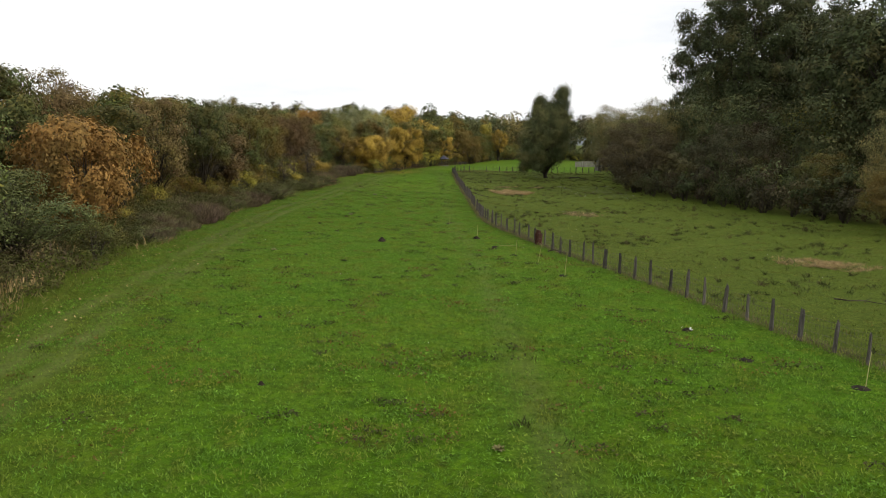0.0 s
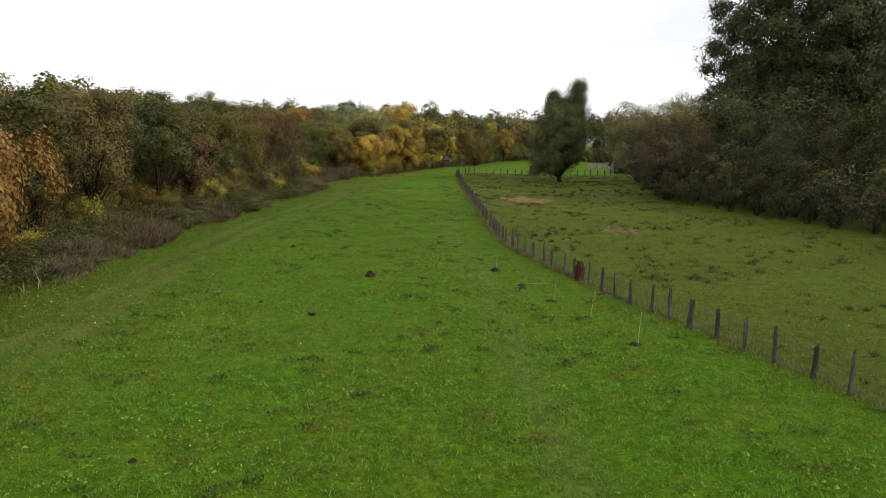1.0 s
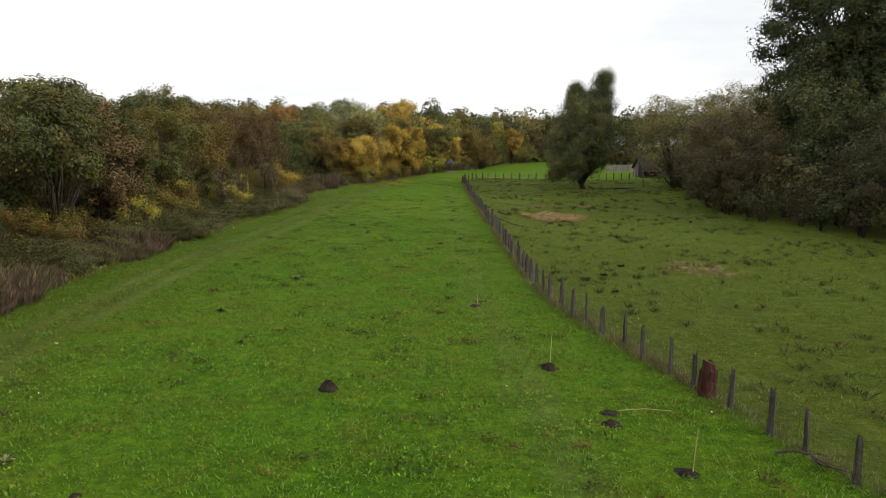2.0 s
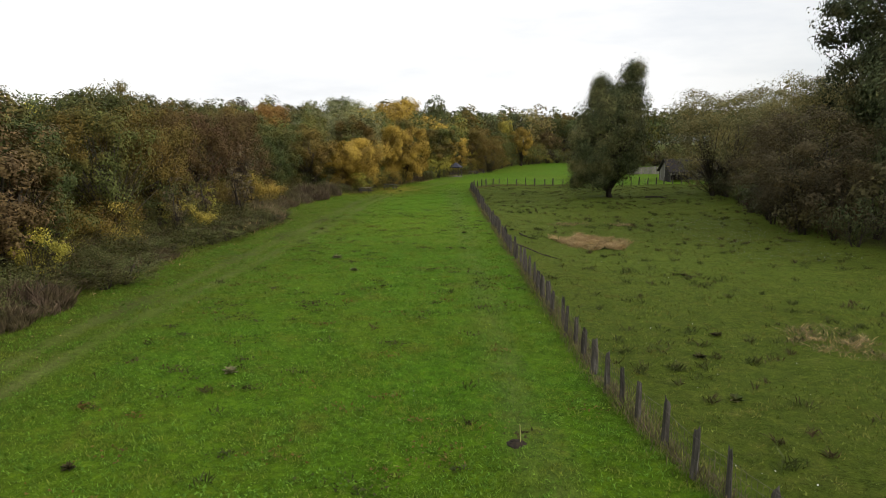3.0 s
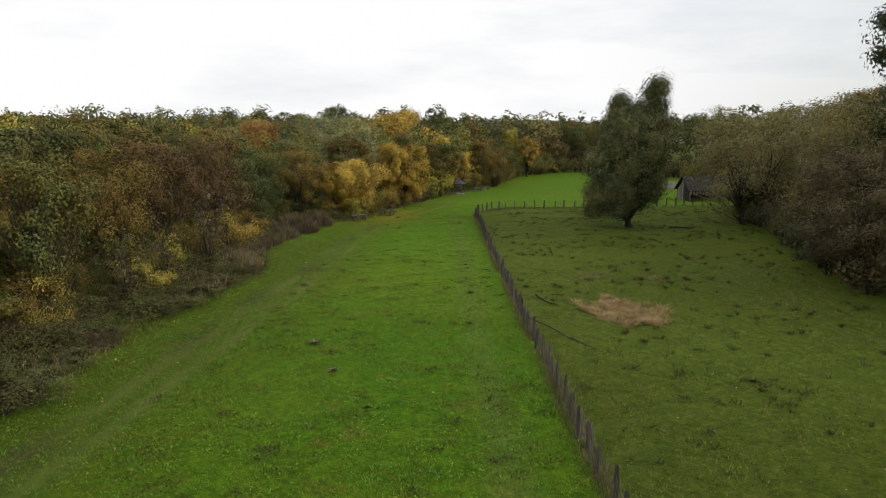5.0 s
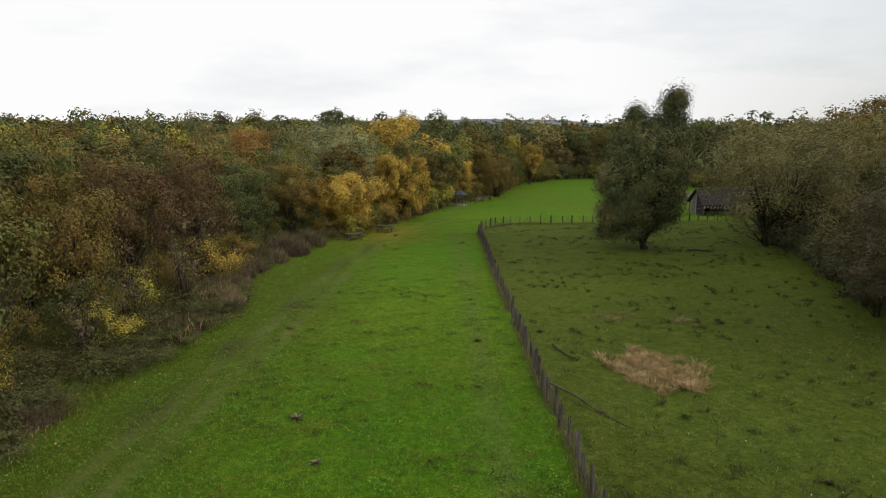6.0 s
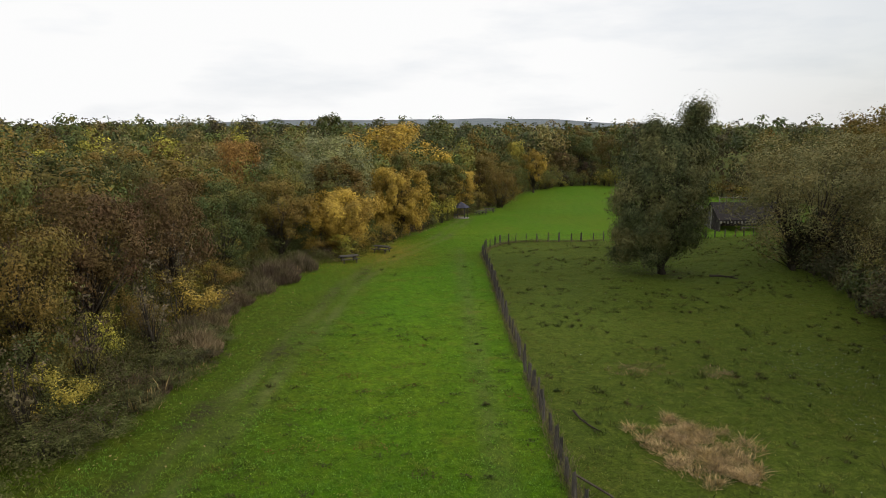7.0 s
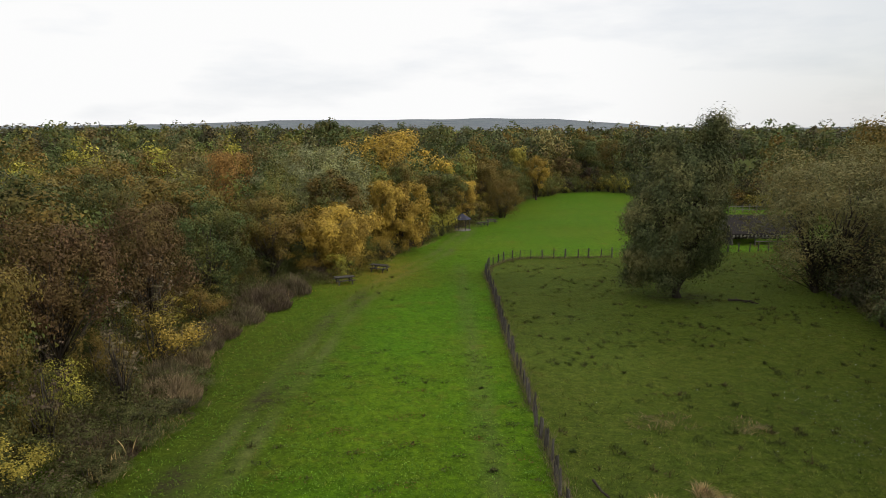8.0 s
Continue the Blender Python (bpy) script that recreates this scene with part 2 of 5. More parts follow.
def ground_material():
    m, t = nodes_of("ground")
    geo = nd(t, "ShaderNodeNewGeometry")
    pos = geo.outputs["Position"]

    def mask(name):
        a = nd(t, "ShaderNodeAttribute")
        a.attribute_name = name
        return a.outputs["Fac"]

    big = noise_tex(t, 0.07, 4.0, 0.6, pos)
    mid = noise_tex(t, 1.1, 6.0, 0.75, pos)
    fine = noise_tex(t, 9.0, 6.0, 0.8, pos)
    clump = noise_tex(t, 2.8, 5.0, 0.68, pos)
    meadow = ramp(t, mid, [(0.3, (0.0226, 0.069, 0.0015)), (0.5, (0.0397, 0.1044, 0.0022)), (0.7, (0.0644, 0.1415, 0.0044))])
    meadow2 = ramp(t, mid, [(0.3, (0.0358, 0.0776, 0.0022)), (0.7, (0.0747, 0.1294, 0.0058))])
    bigm = ramp(t, big, [(0.4, (0, 0, 0)), (0.6, (1, 1, 1))])
    meadow = mixc(t, bigm, meadow, meadow2)
    thin = ramp(t, noise_tex(t, 0.42, 5.0, 0.7, pos), [(0.56, (0, 0, 0)), (0.68, (0.6, 0.6, 0.6))])
    meadow = mixc(t, thin, meadow, (0.085, 0.08, 0.012))
    dull = ramp(t, mid, [(0.3, (0.0184, 0.0235, 0.0027)), (0.7, (0.0369, 0.0385, 0.0058))])
    meadow = mixc(t, mask("dull"), meadow, dull)
    pad = ramp(t, mid, [(0.3, (0.0218, 0.0333, 0.0037)), (0.46, (0.0382, 0.0541, 0.0066)), (0.6, (0.0537, 0.0652, 0.0104)), (0.74, (0.0932, 0.0804, 0.0276))])
    pad2 = ramp(t, mid, [(0.3, (0.0283, 0.0485, 0.0056)), (0.7, (0.0622, 0.0818, 0.0132))])
    pad = mixc(t, bigm, pad, pad2)
    col = mixc(t, mask("paddock"), meadow, pad)
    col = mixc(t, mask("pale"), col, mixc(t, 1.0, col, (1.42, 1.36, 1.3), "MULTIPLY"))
    tuftshade = ramp(t, clump, [(0.34, (0.58, 0.62, 0.66)), (0.64, (1.24, 1.22, 1.1))])
    col = mixc(t, 1.0, col, tuftshade, "MULTIPLY")
    worn = ramp(t, mid, [(0.3, (0.0585, 0.0697, 0.0213)), (0.7, (0.117, 0.123, 0.0467))])
    col = mixc(t, mask("worn"), col, worn)
    litter = ramp(t, mid, [(0.3, (0.018, 0.018, 0.008)), (0.7, (0.05, 0.045, 0.018))])
    col = mixc(t, mask("litter"), col, litter)
    leaf = ramp(t, fine, [(0.4, (0.1, 0.085, 0.015)), (0.65, (0.32, 0.2, 0.03))])
    col = mixc(t, mask("fallen"), col, leaf)
    dark_mix = nd(t, "ShaderNodeMath")
    dark_mix.operation = "MULTIPLY"
    t.links.new(mask("mud_and_dark"), dark_mix.inputs[0])
    t.links.new(ramp(t, mid, [(0.42, (0, 0, 0)), (0.55, (1, 1, 1))]), dark_mix.inputs[1])
    col = mixc(t, dark_mix.outputs[0], col, (0.028, 0.022, 0.014))
    # distant wooded hills: the blue-grey of haze put into the ground colour
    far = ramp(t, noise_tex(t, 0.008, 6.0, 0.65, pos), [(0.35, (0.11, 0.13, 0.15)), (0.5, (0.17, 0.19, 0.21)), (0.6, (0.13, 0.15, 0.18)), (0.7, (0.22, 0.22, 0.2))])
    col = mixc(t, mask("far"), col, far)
    shade = ramp(t, fine, [(0.34, (0.55, 0.58, 0.6)), (0.5, (0.98, 0.98, 0.95)), (0.66, (1.45, 1.4, 1.2))])
    col = mixc(t, 1.0, col, shade, "MULTIPLY")
    p = nd(t, "ShaderNodeBsdfPrincipled", Roughness=0.9)
    p.inputs["Specular IOR Level"].default_value = 0.05
    # the nap of the sward catches the sky at low angles
    nap = nd(t, "ShaderNodeMapRange")
    nap.inputs["To Min"].default_value, nap.inputs["To Max"].default_value = 0.19, 0.0
    t.links.new(mask("far"), nap.inputs["Value"])
    t.links.new(nap.outputs[0], p.inputs["Sheen Weight"])
    p.inputs["Sheen Roughness"].default_value = 0.3
    p.inputs["Sheen Tint"].default_value = (0.6, 0.82, 0.1, 1)
    bp = nd(t, "ShaderNodeBump", Strength=0.6, Distance=0.06)
    t.links.new(fine, bp.inputs["Height"])
    t.links.new(bp.outputs[0], p.inputs["Normal"])
    t.links.new(col, p.inputs["Base Color"])
    out = nd(t, "ShaderNodeOutputMaterial")
    t.links.new(p.outputs[0], out.inputs[0])
    return m


GROUND = ground_material()


# ---- mesh helpers ----
def raw_mesh(name, co, faces_n, materials, index=None, tone=None):
    """A mesh of loose polygons: co holds the corners, faces_n of them a face."""
    me = bpy.data.meshes.new(name)
    co = np.asarray(co, dtype=np.float32).reshape(-1, 3)
    n = len(co) // faces_n
    me.vertices.add(len(co))
    me.vertices.foreach_set("co", co.ravel())
    me.loops.add(len(co))
    me.loops.foreach_set("vertex_index", np.arange(len(co), dtype=np.int32))
    me.polygons.add(n)
    me.polygons.foreach_set("loop_start", np.arange(0, len(co), faces_n, dtype=np.int32))
    for m in materials:
        me.materials.append(m)
    if index is not None:
        me.polygons.foreach_set("material_index", np.asarray(index, dtype=np.int32))
    if tone is not None:
        me.attributes.new("tone", "FLOAT", "FACE").data.foreach_set("value", np.asarray(tone, dtype=np.float32))
    me.update(calc_edges=True)
    return me


def unit(v):
    return v / np.maximum(np.linalg.norm(v, axis=1, keepdims=True), 1e-9)


def leaf_quads(rng, c, n, size, aspect=0.6, fold=0.25):
    """Folded, pointed leaves or leaf sprays at c, facing n."""
    r = unit(rng.normal(size=c.shape))
    u = unit(np.cross(n, r))
    v = np.cross(n, u)
    s = np.asarray(size).reshape(-1, 1)
    up = n * s * fold
    return np.stack([c - u * s + up, c - v * s * aspect, c + u * s + up, c + v * s * aspect], axis=1)


def leaf_tris(rng, c, n, size, aspect=0.6):
    """Small three-cornered leaf sprays at c, facing n."""
    u = unit(np.cross(n, unit(rng.normal(size=c.shape))))
    v = np.cross(n, u)
    s = np.asarray(size).reshape(-1, 1)
    k = rng.uniform(-0.35, 0.35, (len(c), 1))
    return np.stack([c + u * s * 1.1, c - u * s * 0.7 + v * s * (aspect + k * 0.5), c - u * s * 0.6 - v * s * (aspect - k * 0.5)], axis=1)


def blade_quads(rng, c, height, width, lean=0.35):
    """Upright narrow blades standing at c."""
    a = rng.uniform(0, 2 * np.pi, len(c))
    side = np.stack([np.cos(a), np.sin(a), np.zeros(len(c))], 1)
    h = np.asarray(height).reshape(-1, 1)
    w = np.asarray(width).reshape(-1, 1)
    tip = c + np.concatenate([rng.normal(size=(len(c), 2)) * lean, np.ones((len(c), 1))], 1) * h
    mid = (c + tip) / 2 + np.array([0, 0, 1.0]) * h * 0.12
    return np.stack([c - side * w * 0.5, mid - side * w, tip, mid + side * w], 1)


def tuft_tris(rng, p, blades, length, width, rise=(0.3, 1.15)):
    """Tufts of spreading grass blades, rooted at p."""
    c = np.repeat(p, blades, axis=0)
    k = len(c)
    az, el = rng.uniform(0, 6.2832, k), rng.uniform(*rise, k)
    size = np.repeat(np.asarray(length), blades) * rng.uniform(0.6, 1.2, k)
    way = np.stack([np.cos(az) * np.cos(el), np.sin(az) * np.cos(el), np.sin(el)], 1)
    side = np.stack([-np.sin(az), np.cos(az), np.zeros(k)], 1) * (np.repeat(np.broadcast_to(width, len(p)), blades) * rng.uniform(0.7, 1.3, k))[:, None]
    c = c + way * (size * 0.12)[:, None] * np.array([1, 1, 0])
    return np.stack([c - side, c + side, c + way * size[:, None]], axis=1)


def tube(bm, pts, radii, sides=6):
    rings = []
    pts = [Vector(p) for p in pts]
    for i, (p, r) in enumerate(zip(pts, radii)):
        d = (pts[min(i + 1, len(pts) - 1)] - pts[max(i - 1, 0)]).normalized()
        a = d.orthogonal().normalized() if i == 0 else (prev - d * prev.dot(d)).normalized()
        prev = a
        b = d.cross(a)
        rings.append([bm.verts.new(p + (a * math.cos(2 * math.pi * k / sides) + b * math.sin(2 * math.pi * k / sides)) * r) for k in range(sides)])
    for r0, r1 in zip(rings, rings[1:]):
        for k in range(sides):
            bm.faces.new((r0[k], r0[(k + 1) % sides], r1[(k + 1) % sides], r1[k]))
    bm.faces.new(rings[-1])
    bm.faces.new(rings[0][::-1])


def box(bm, x0, x1, y0, y1, z0, z1):
    v = [bm.verts.new((x, y, z)) for z in (z0, z1) for x, y in ((x0, y0), (x1, y0), (x1, y1), (x0, y1))]
    for f in ((3, 2, 1, 0), (4, 5, 6, 7), (0, 1, 5, 4), (1, 2, 6, 5), (2, 3, 7, 6), (3, 0, 4, 7)):
        bm.faces.new([v[i] for i in f])


def bm_mesh(name, bm, material, smooth=False):
    me = bpy.data.meshes.new(name)
    bmesh.ops.recalc_face_normals(bm, faces=bm.faces)
    bm.to_mesh(me)
    bm.free()
    if material:
        me.materials.append(material)
    if smooth:
        for p in me.polygons:
            p.use_smooth = True
    return me


def part(name, bm, material, parent, label="", smooth=False):
    ob = new(name, bm if isinstance(bm, bpy.types.Mesh) else bm_mesh(name, bm, material, smooth))
    ob.parent = parent
    return tagged(ob, label)


def along(line, step):
    """Points every step metres along a line of corners."""
    line = np.array(line, float)
    seg = np.linalg.norm(np.diff(line, axis=0), axis=1)
    d = np.concatenate([[0], np.cumsum(seg)])
    s = np.arange(0, d[-1], step)
    return np.stack([np.interp(s, d, line[:, k]) for k in range(line.shape[1])], 1)


def off_line(p, line):
    """Distance of points p from a line of corners, and the side on which they lie (right of it: positive)."""
    best = np.full(len(p), 1e9)
    side = np.zeros(len(p))
    line = np.array(line, float)
    for a, b in zip(line, line[1:]):
        ab = b - a
        k = np.clip(((p - a) @ ab) / (ab @ ab), 0, 1)
        q = p - (a + k[:, None] * ab)
        d = np.hypot(q[:, 0], q[:, 1])
        cr = -(ab[0] * q[:, 1] - ab[1] * q[:, 0])
        hit = d < best
        best[hit], side[hit] = d[hit], np.sign(cr[hit])
    return best, side


def wave(x, y, seed=0.0):
    """A smooth wandering value of about -1 to 1."""
    return (np.sin(x * 1.7 + y * 0.9 + seed) + np.sin(x * 0.6 - y * 1.3 + 2.1 * seed) + np.sin(-x * 1.1 + y * 2.3 + 3.7 * seed)) / 3


# ---- plan ----
FENCE = [(16.6, 15), (13.9, 22.9), (12.3, 27.8), (10.6, 33.6), (9.2, 37.5), (8.0, 41), (6.9, 44.6), (6.0, 47.8), (5.1, 50.8), (4.25, 54), (3.65, 56.2), (3.2, 58.2), (2.8, 62), (2.55, 66.5),
         (2.2, 72.6), (1.9, 80.7), (1.5, 87), (1.25, 95), (0.8, 104.5), (0.4, 113.5), (0.0, 128), (-0.4, 135.2), (0.2, 139), (1.8, 142), (4.2, 144.3), (9, 145.0), (14.4, 145.6), (30.3, 149.6), (46, 153)]
EDGE = [(-14.2, -30), (-14.3, 18), (-15.2, 27), (-17.5, 35.8), (-17.9, 41), (-18.2, 47), (-18.8, 52), (-19.1, 58), (-18.6, 66), (-18.6, 73), (-18.2, 82), (-17.5, 91), (-16.7, 100), (-16.8, 104), (-19, 109),
        (-18.2, 117), (-17.0, 126), (-13.4, 134), (-9, 148), (-4.5, 162), (0.5, 176), (6, 190), (12, 210), (20, 226), (30, 232), (42, 216), (50, 197), (62, 191), (140, 190)]
RIGHT = [(40, 40), (36.8, 59), (31.2, 67), (28.2, 77), (25.6, 83), (23.2, 90), (23.2, 98), (25.6, 106), (28, 117), (30, 131), (37, 142), (46, 149), (110, 152)]
TRACK = [(-10.5, 8), (-11.6, 19), (-12.9, 25.8), (-13.8, 35.5), (-14.9, 46), (-15.4, 53), (-15.4, 60), (-15.1, 68), (-14.6, 76), (-14.0, 84), (-13.5, 92), (-13.0, 102), (-12.7, 110), (-12.2, 121.5), (-9.8, 134), (-5.4, 146.5), (-2.2, 165), (-0.5, 178)]
PATHLINE = [(3.5, 0), (2.6, 25), (1.6, 45), (0.2, 59), (-0.5, 74), (-1.3, 94), (-2.0, 112), (-2.6, 126), (-3.0, 140)]


# muddy spots along the track; the last entry darkens the lone tree's foot
MUD_AND_DARK = ((-15.4, 50.5, 0.6, 3.2), (-15.3, 57, 0.5, 2.4), (-15.4, 83.5, 0.7, 2.2), (-15.9, 70, 0.7, 1.6), (-13.6, 101.3, 0.6, 1.6), (-14.9, 92, 0.6, 1.8), (-13.2, 116, 0.5, 3.0), (-11.8, 124, 0.5, 3.0), (16.6, 126.0, 2.6, 1.6))


def ground_height(x, y):
    d = np.hypot(x, y - 60)
    z = 0.05 * wave(x * 0.25, y * 0.25) + 0.1 * wave(x * 0.06, y * 0.06, 1.0)
    ang = np.degrees(np.arctan2(x, y - 60))
    ridge = 24 + 34 / (1 + np.exp(-(ang + 17) / 1.6)) / (1 + np.exp((ang - 12) / 2.6)) + 5 * np.sin(ang * 0.22 + 0.4) + 1.5 * np.sin(ang * 1.1)
    return z + np.clip((d - 900) / 1900, 0, 1) ** 1.5 * ridge


def axis_steps(inner0, inner1, step, out0, out1):
    a = list(np.arange(inner0, inner1 + 1e-6, step))
    s, x = step, inner1
    while x < out1:
        s *= 1.22
        x += s
        a.append(min(x, out1))
    s, x = step, inner0
    while x > out0:
        s *= 1.22
        x -= s
        a.insert(0, max(x, out0))
    return np.array(a)


def build_ground():
    xs, ys = axis_steps(-30, 42, 0.7, -4200, 4200), axis_steps(5, 240, 0.75, -600, 4300)
    X, Y = np.meshgrid(xs, ys)
    x, y = X.ravel(), Y.ravel()
    co = np.stack([x, y, ground_height(x, y)], 1)
    nx, ny = len(xs), len(ys)
    i = (np.arange(ny - 1)[:, None] * nx + np.arange(nx - 1)).ravel()
    quads = np.stack([i, i + 1, i + 1 + nx, i + nx], 1)
    p = np.stack([x, y], 1)
    dF, sF = off_line(p, FENCE)
    dE, sE = off_line(p, EDGE)
    dR, sR = off_line(p, RIGHT)
    dT, _ = off_line(p, TRACK)
    dP, _ = off_line(p, PATHLINE)
    w = wave(x * 1.3, y * 1.3, 0.4)
    signed = dF * sF
    paddock = np.clip(0.5 + (signed + 0.25 * w) / 0.9, 0, 1)
    litter = np.clip((-dE * sE - np.where(y < 130, 4.0, 0.4) + 1.2 * w) / 2.2, 0, 1)
    litter = np.maximum(litter, np.clip((dR * sR + 0.8 * w - 0.5) / 2.5, 0, 1))
    rut = np.minimum(np.abs(dT - 0.75), 9)
    worn = 0.9 * np.clip(1.2 - rut / 0.5, 0, 1) * (0.6 + 0.4 * wave(x * 0.4, y * 0.4, 2.0))
    worn = np.maximum(worn, 0.5 * np.clip(1 - np.abs(dP) / 0.9, 0, 1))
    fallen = np.exp(-(((x + 12) / 4.5) ** 2 + ((y - 137) / 8) ** 2)) * (0.7 + 0.3 * w)
    mud_and_dark = np.zeros(len(x))
    for mx, my, rx, ry in MUD_AND_DARK:
        mud_and_dark = np.maximum(mud_and_dark, 1.9 * np.exp(-((x - mx) / rx) ** 2 - ((y - my) / ry) ** 2))
    dTs = dT * off_line(p, TRACK)[1]
    dull = 0.7 * np.clip((5.0 - dTs + 1.2 * w) / 5.5, 0, 1) * np.clip((150 - y) / 40, 0, 1)
    # share of the painted haze tint, growing from 650 m outwards
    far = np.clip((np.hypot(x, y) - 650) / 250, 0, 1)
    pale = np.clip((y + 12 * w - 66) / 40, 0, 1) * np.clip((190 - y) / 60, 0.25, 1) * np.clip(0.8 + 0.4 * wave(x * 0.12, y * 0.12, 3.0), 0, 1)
    me = bpy.data.meshes.new("ground")
    me.vertices.add(len(co))
    me.vertices.foreach_set("co", co.astype(np.float32).ravel())
    me.loops.add(quads.size)
    me.loops.foreach_set("vertex_index", quads.astype(np.int32).ravel())
    me.polygons.add(len(quads))
    me.polygons.foreach_set("loop_start", np.arange(0, quads.size, 4, dtype=np.int32))
    for name, v in (("paddock", paddock), ("litter", litter), ("worn", np.clip(worn, 0, 1)), ("fallen", np.clip(fallen, 0, 1)), ("mud_and_dark", np.clip(mud_and_dark, 0, 1)), ("dull", dull), ("far", far), ("pale", pale)):
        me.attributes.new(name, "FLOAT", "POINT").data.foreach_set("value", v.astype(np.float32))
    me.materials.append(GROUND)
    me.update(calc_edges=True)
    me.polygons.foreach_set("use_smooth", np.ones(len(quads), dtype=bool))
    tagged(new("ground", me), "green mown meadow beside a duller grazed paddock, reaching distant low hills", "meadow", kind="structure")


build_ground()


# ---- trees ----
def crown_tips(rng, count, H, W, base, power=1.0, lumps=0.25, top_shift=(0, 0)):
    """Ends of the limbs, filling an uneven egg from the height base*H up to H."""
    ph = rng.uniform(0, 6.3, 4)
    tips = []
    while len(tips) < count:
        d = rng.normal(size=3)
        d /= np.linalg.norm(d)
        r = rng.uniform(0.35, 1.0) ** 0.6
        az = math.atan2(d[1], d[0])
        bump = 1 + lumps * (math.sin(2 * az + ph[0]) + math.sin(3 * az + ph[1] + 2 * d[2]) + math.sin(4 * d[2] + ph[2])) / 2
        z01 = 0.5 + 0.5 * d[2] * r * min(bump, 1.0)
        wide = W / 2 * (1.0 if power == 1.0 else (1 - abs(z01 - 0.4) ** power))
        p = np.array([d[0] * r * wide * bump, d[1] * r * wide * bump, H * (base + (1 - base) * min(z01, 1.0))])
        p[:2] += np.array(top_shift) * z01
        if all(np.linalg.norm((p - q) / (W, W, H)) > 0.06 for q in tips):
            tips.append(p)
    return np.array(tips)


def tree_meshes(seed, H, W, base=0.25, tips=46, leaves=4200, leaf=0.3, stems=1, puff=0.15, aspect=0.6, droop=0.0, lumps=0.25, flat=0.75, tip_list=None, lean=(0, 0), fork=0.12):
    """The trunk with its limbs, and the crown of leaves, of one tree of height H and width W."""
    rng = np.random.default_rng(seed)
    ends = crown_tips(rng, tips, H, W, base, lumps=lumps, top_shift=lean) if tip_list is None else tip_list(rng)
    r0 = 0.018 * H + 0.03
    roots, trunks = [], []
    for s in range(stems):
        a = rng.uniform(0, 6.3)
        spread = 0.0 if stems == 1 else 0.12 * W
        foot = np.array([math.cos(a) * spread * 0.35, math.sin(a) * spread * 0.35, -0.15])
        head = np.array([math.cos(a) * spread * 1.6 + lean[0] * 0.6, math.sin(a) * spread * 1.6 + lean[1] * 0.6, H * 0.72])
        pts = [foot + (head - foot) * k + np.array([*rng.normal(size=2) * 0.012 * H, 0]) * (k > 0) for k in (0, 0.06, 0.25, 0.5, 0.75, 1.0)]
        rs = r0 / math.sqrt(stems)
        bm = bmesh.new()
        tube(bm, pts, [rs * 1.5, rs * 1.1, rs * 0.9, rs * 0.65, rs * 0.4, rs * 0.15], 6 if stems < 3 else 5)
        trunks.append(bm_mesh("trunk", bm, BARK, True))
        roots.append(np.array(pts))
    bm = bmesh.new()
    for e in ends:
        st = roots[rng.integers(len(roots))]
        k = np.clip((e[2] / H) * 0.75 - 0.12, fork * rng.uniform(0.6, 1.5), 0.95) * rng.uniform(0.75, 1.0)
        f = k * (len(st) - 1)
        i = min(int(f), len(st) - 2)
        a = st[i] + (st[i + 1] - st[i]) * (f - i)
        mid = (a + e) / 2 + np.array([0, 0, 0.06 * H * rng.uniform(0.2, 1) - 0.1 * droop * H]) + rng.normal(size=3) * 0.02 * H
        rr = r0 * (0.3 if stems == 1 else 0.2) * (1 - 0.6 * k)
        tube(bm, [a, mid, e], [rr, rr * 0.55, rr * 0.15], 4 if stems == 1 else 3)
    limbs = bm_mesh("branchwork", bm, BARK, True)
    mid_crown = ends.mean(axis=0)
    per = rng.dirichlet(np.full(len(ends), 6.0))
    cs, ns = [], []
    for e, q in zip(ends, per):
        k = max(int(leaves * q), 6)
        rp = puff * W * rng.uniform(0.7, 1.35)
        d = unit(rng.normal(size=(k, 3)))
        rad = rng.uniform(0.05, 1.0, (k, 1)) ** 0.5 * (1 + 0.22 * np.sin(3 * d[:, :1] + 4 * d[:, 1:2] + 7 * q * 100))
        off = d * rad * rp
        off[:, 2] *= flat
        if droop:
            off[:, 2] -= droop * rp * 2.2 * rng.uniform(0, 1, k) ** 1.5
        cs.append(e + off)
        out = unit((e + off - mid_crown) / np.array([W / 2, W / 2, H / 2]))
        ns.append(unit(d * 0.75 + out * 0.7 + np.array([0, 0, 0.35]) + rng.normal(size=(k, 3)) * 0.36))
    c, n = np.concatenate(cs), np.concatenate(ns)
    if tip_list is None:
        # a closer top: the highest strays sink towards the crown
        c[:, 2] *= H / np.percentile(c[:, 2], 98.8)
        c[:, 2] -= 0.4 * np.maximum(c[:, 2] - 0.9 * H, 0)
    else:
        c[:, 2] *= H / np.percentile(c[:, 2], 99.7)
    keep = c[:, 2] > 0.12
    c, n = c[keep], n[keep]
    crown = raw_mesh("crown", leaf_tris(rng, c, n, leaf * rng.uniform(0.55, 1.3, len(c)), aspect), 3, [GREEN])
    return trunks, limbs, crown


def tree_thing(name, meshes, m, label, category, leaf_mat, group="", crown_label=""):
    ob = new(name)
    ob.empty_display_size = 0.2
    for t in meshes[0]:
        part("trunk", t, None, ob)
    tagged(part("branchwork", meshes[1], None, ob), kind="stuff")
    crown = part("crown", meshes[2], None, ob, crown_label)
    crown.material_slots[0].link = "OBJECT"
    crown.material_slots[0].material = leaf_mat
    ob.matrix_basis = m
    return tagged(ob, label, category, group)


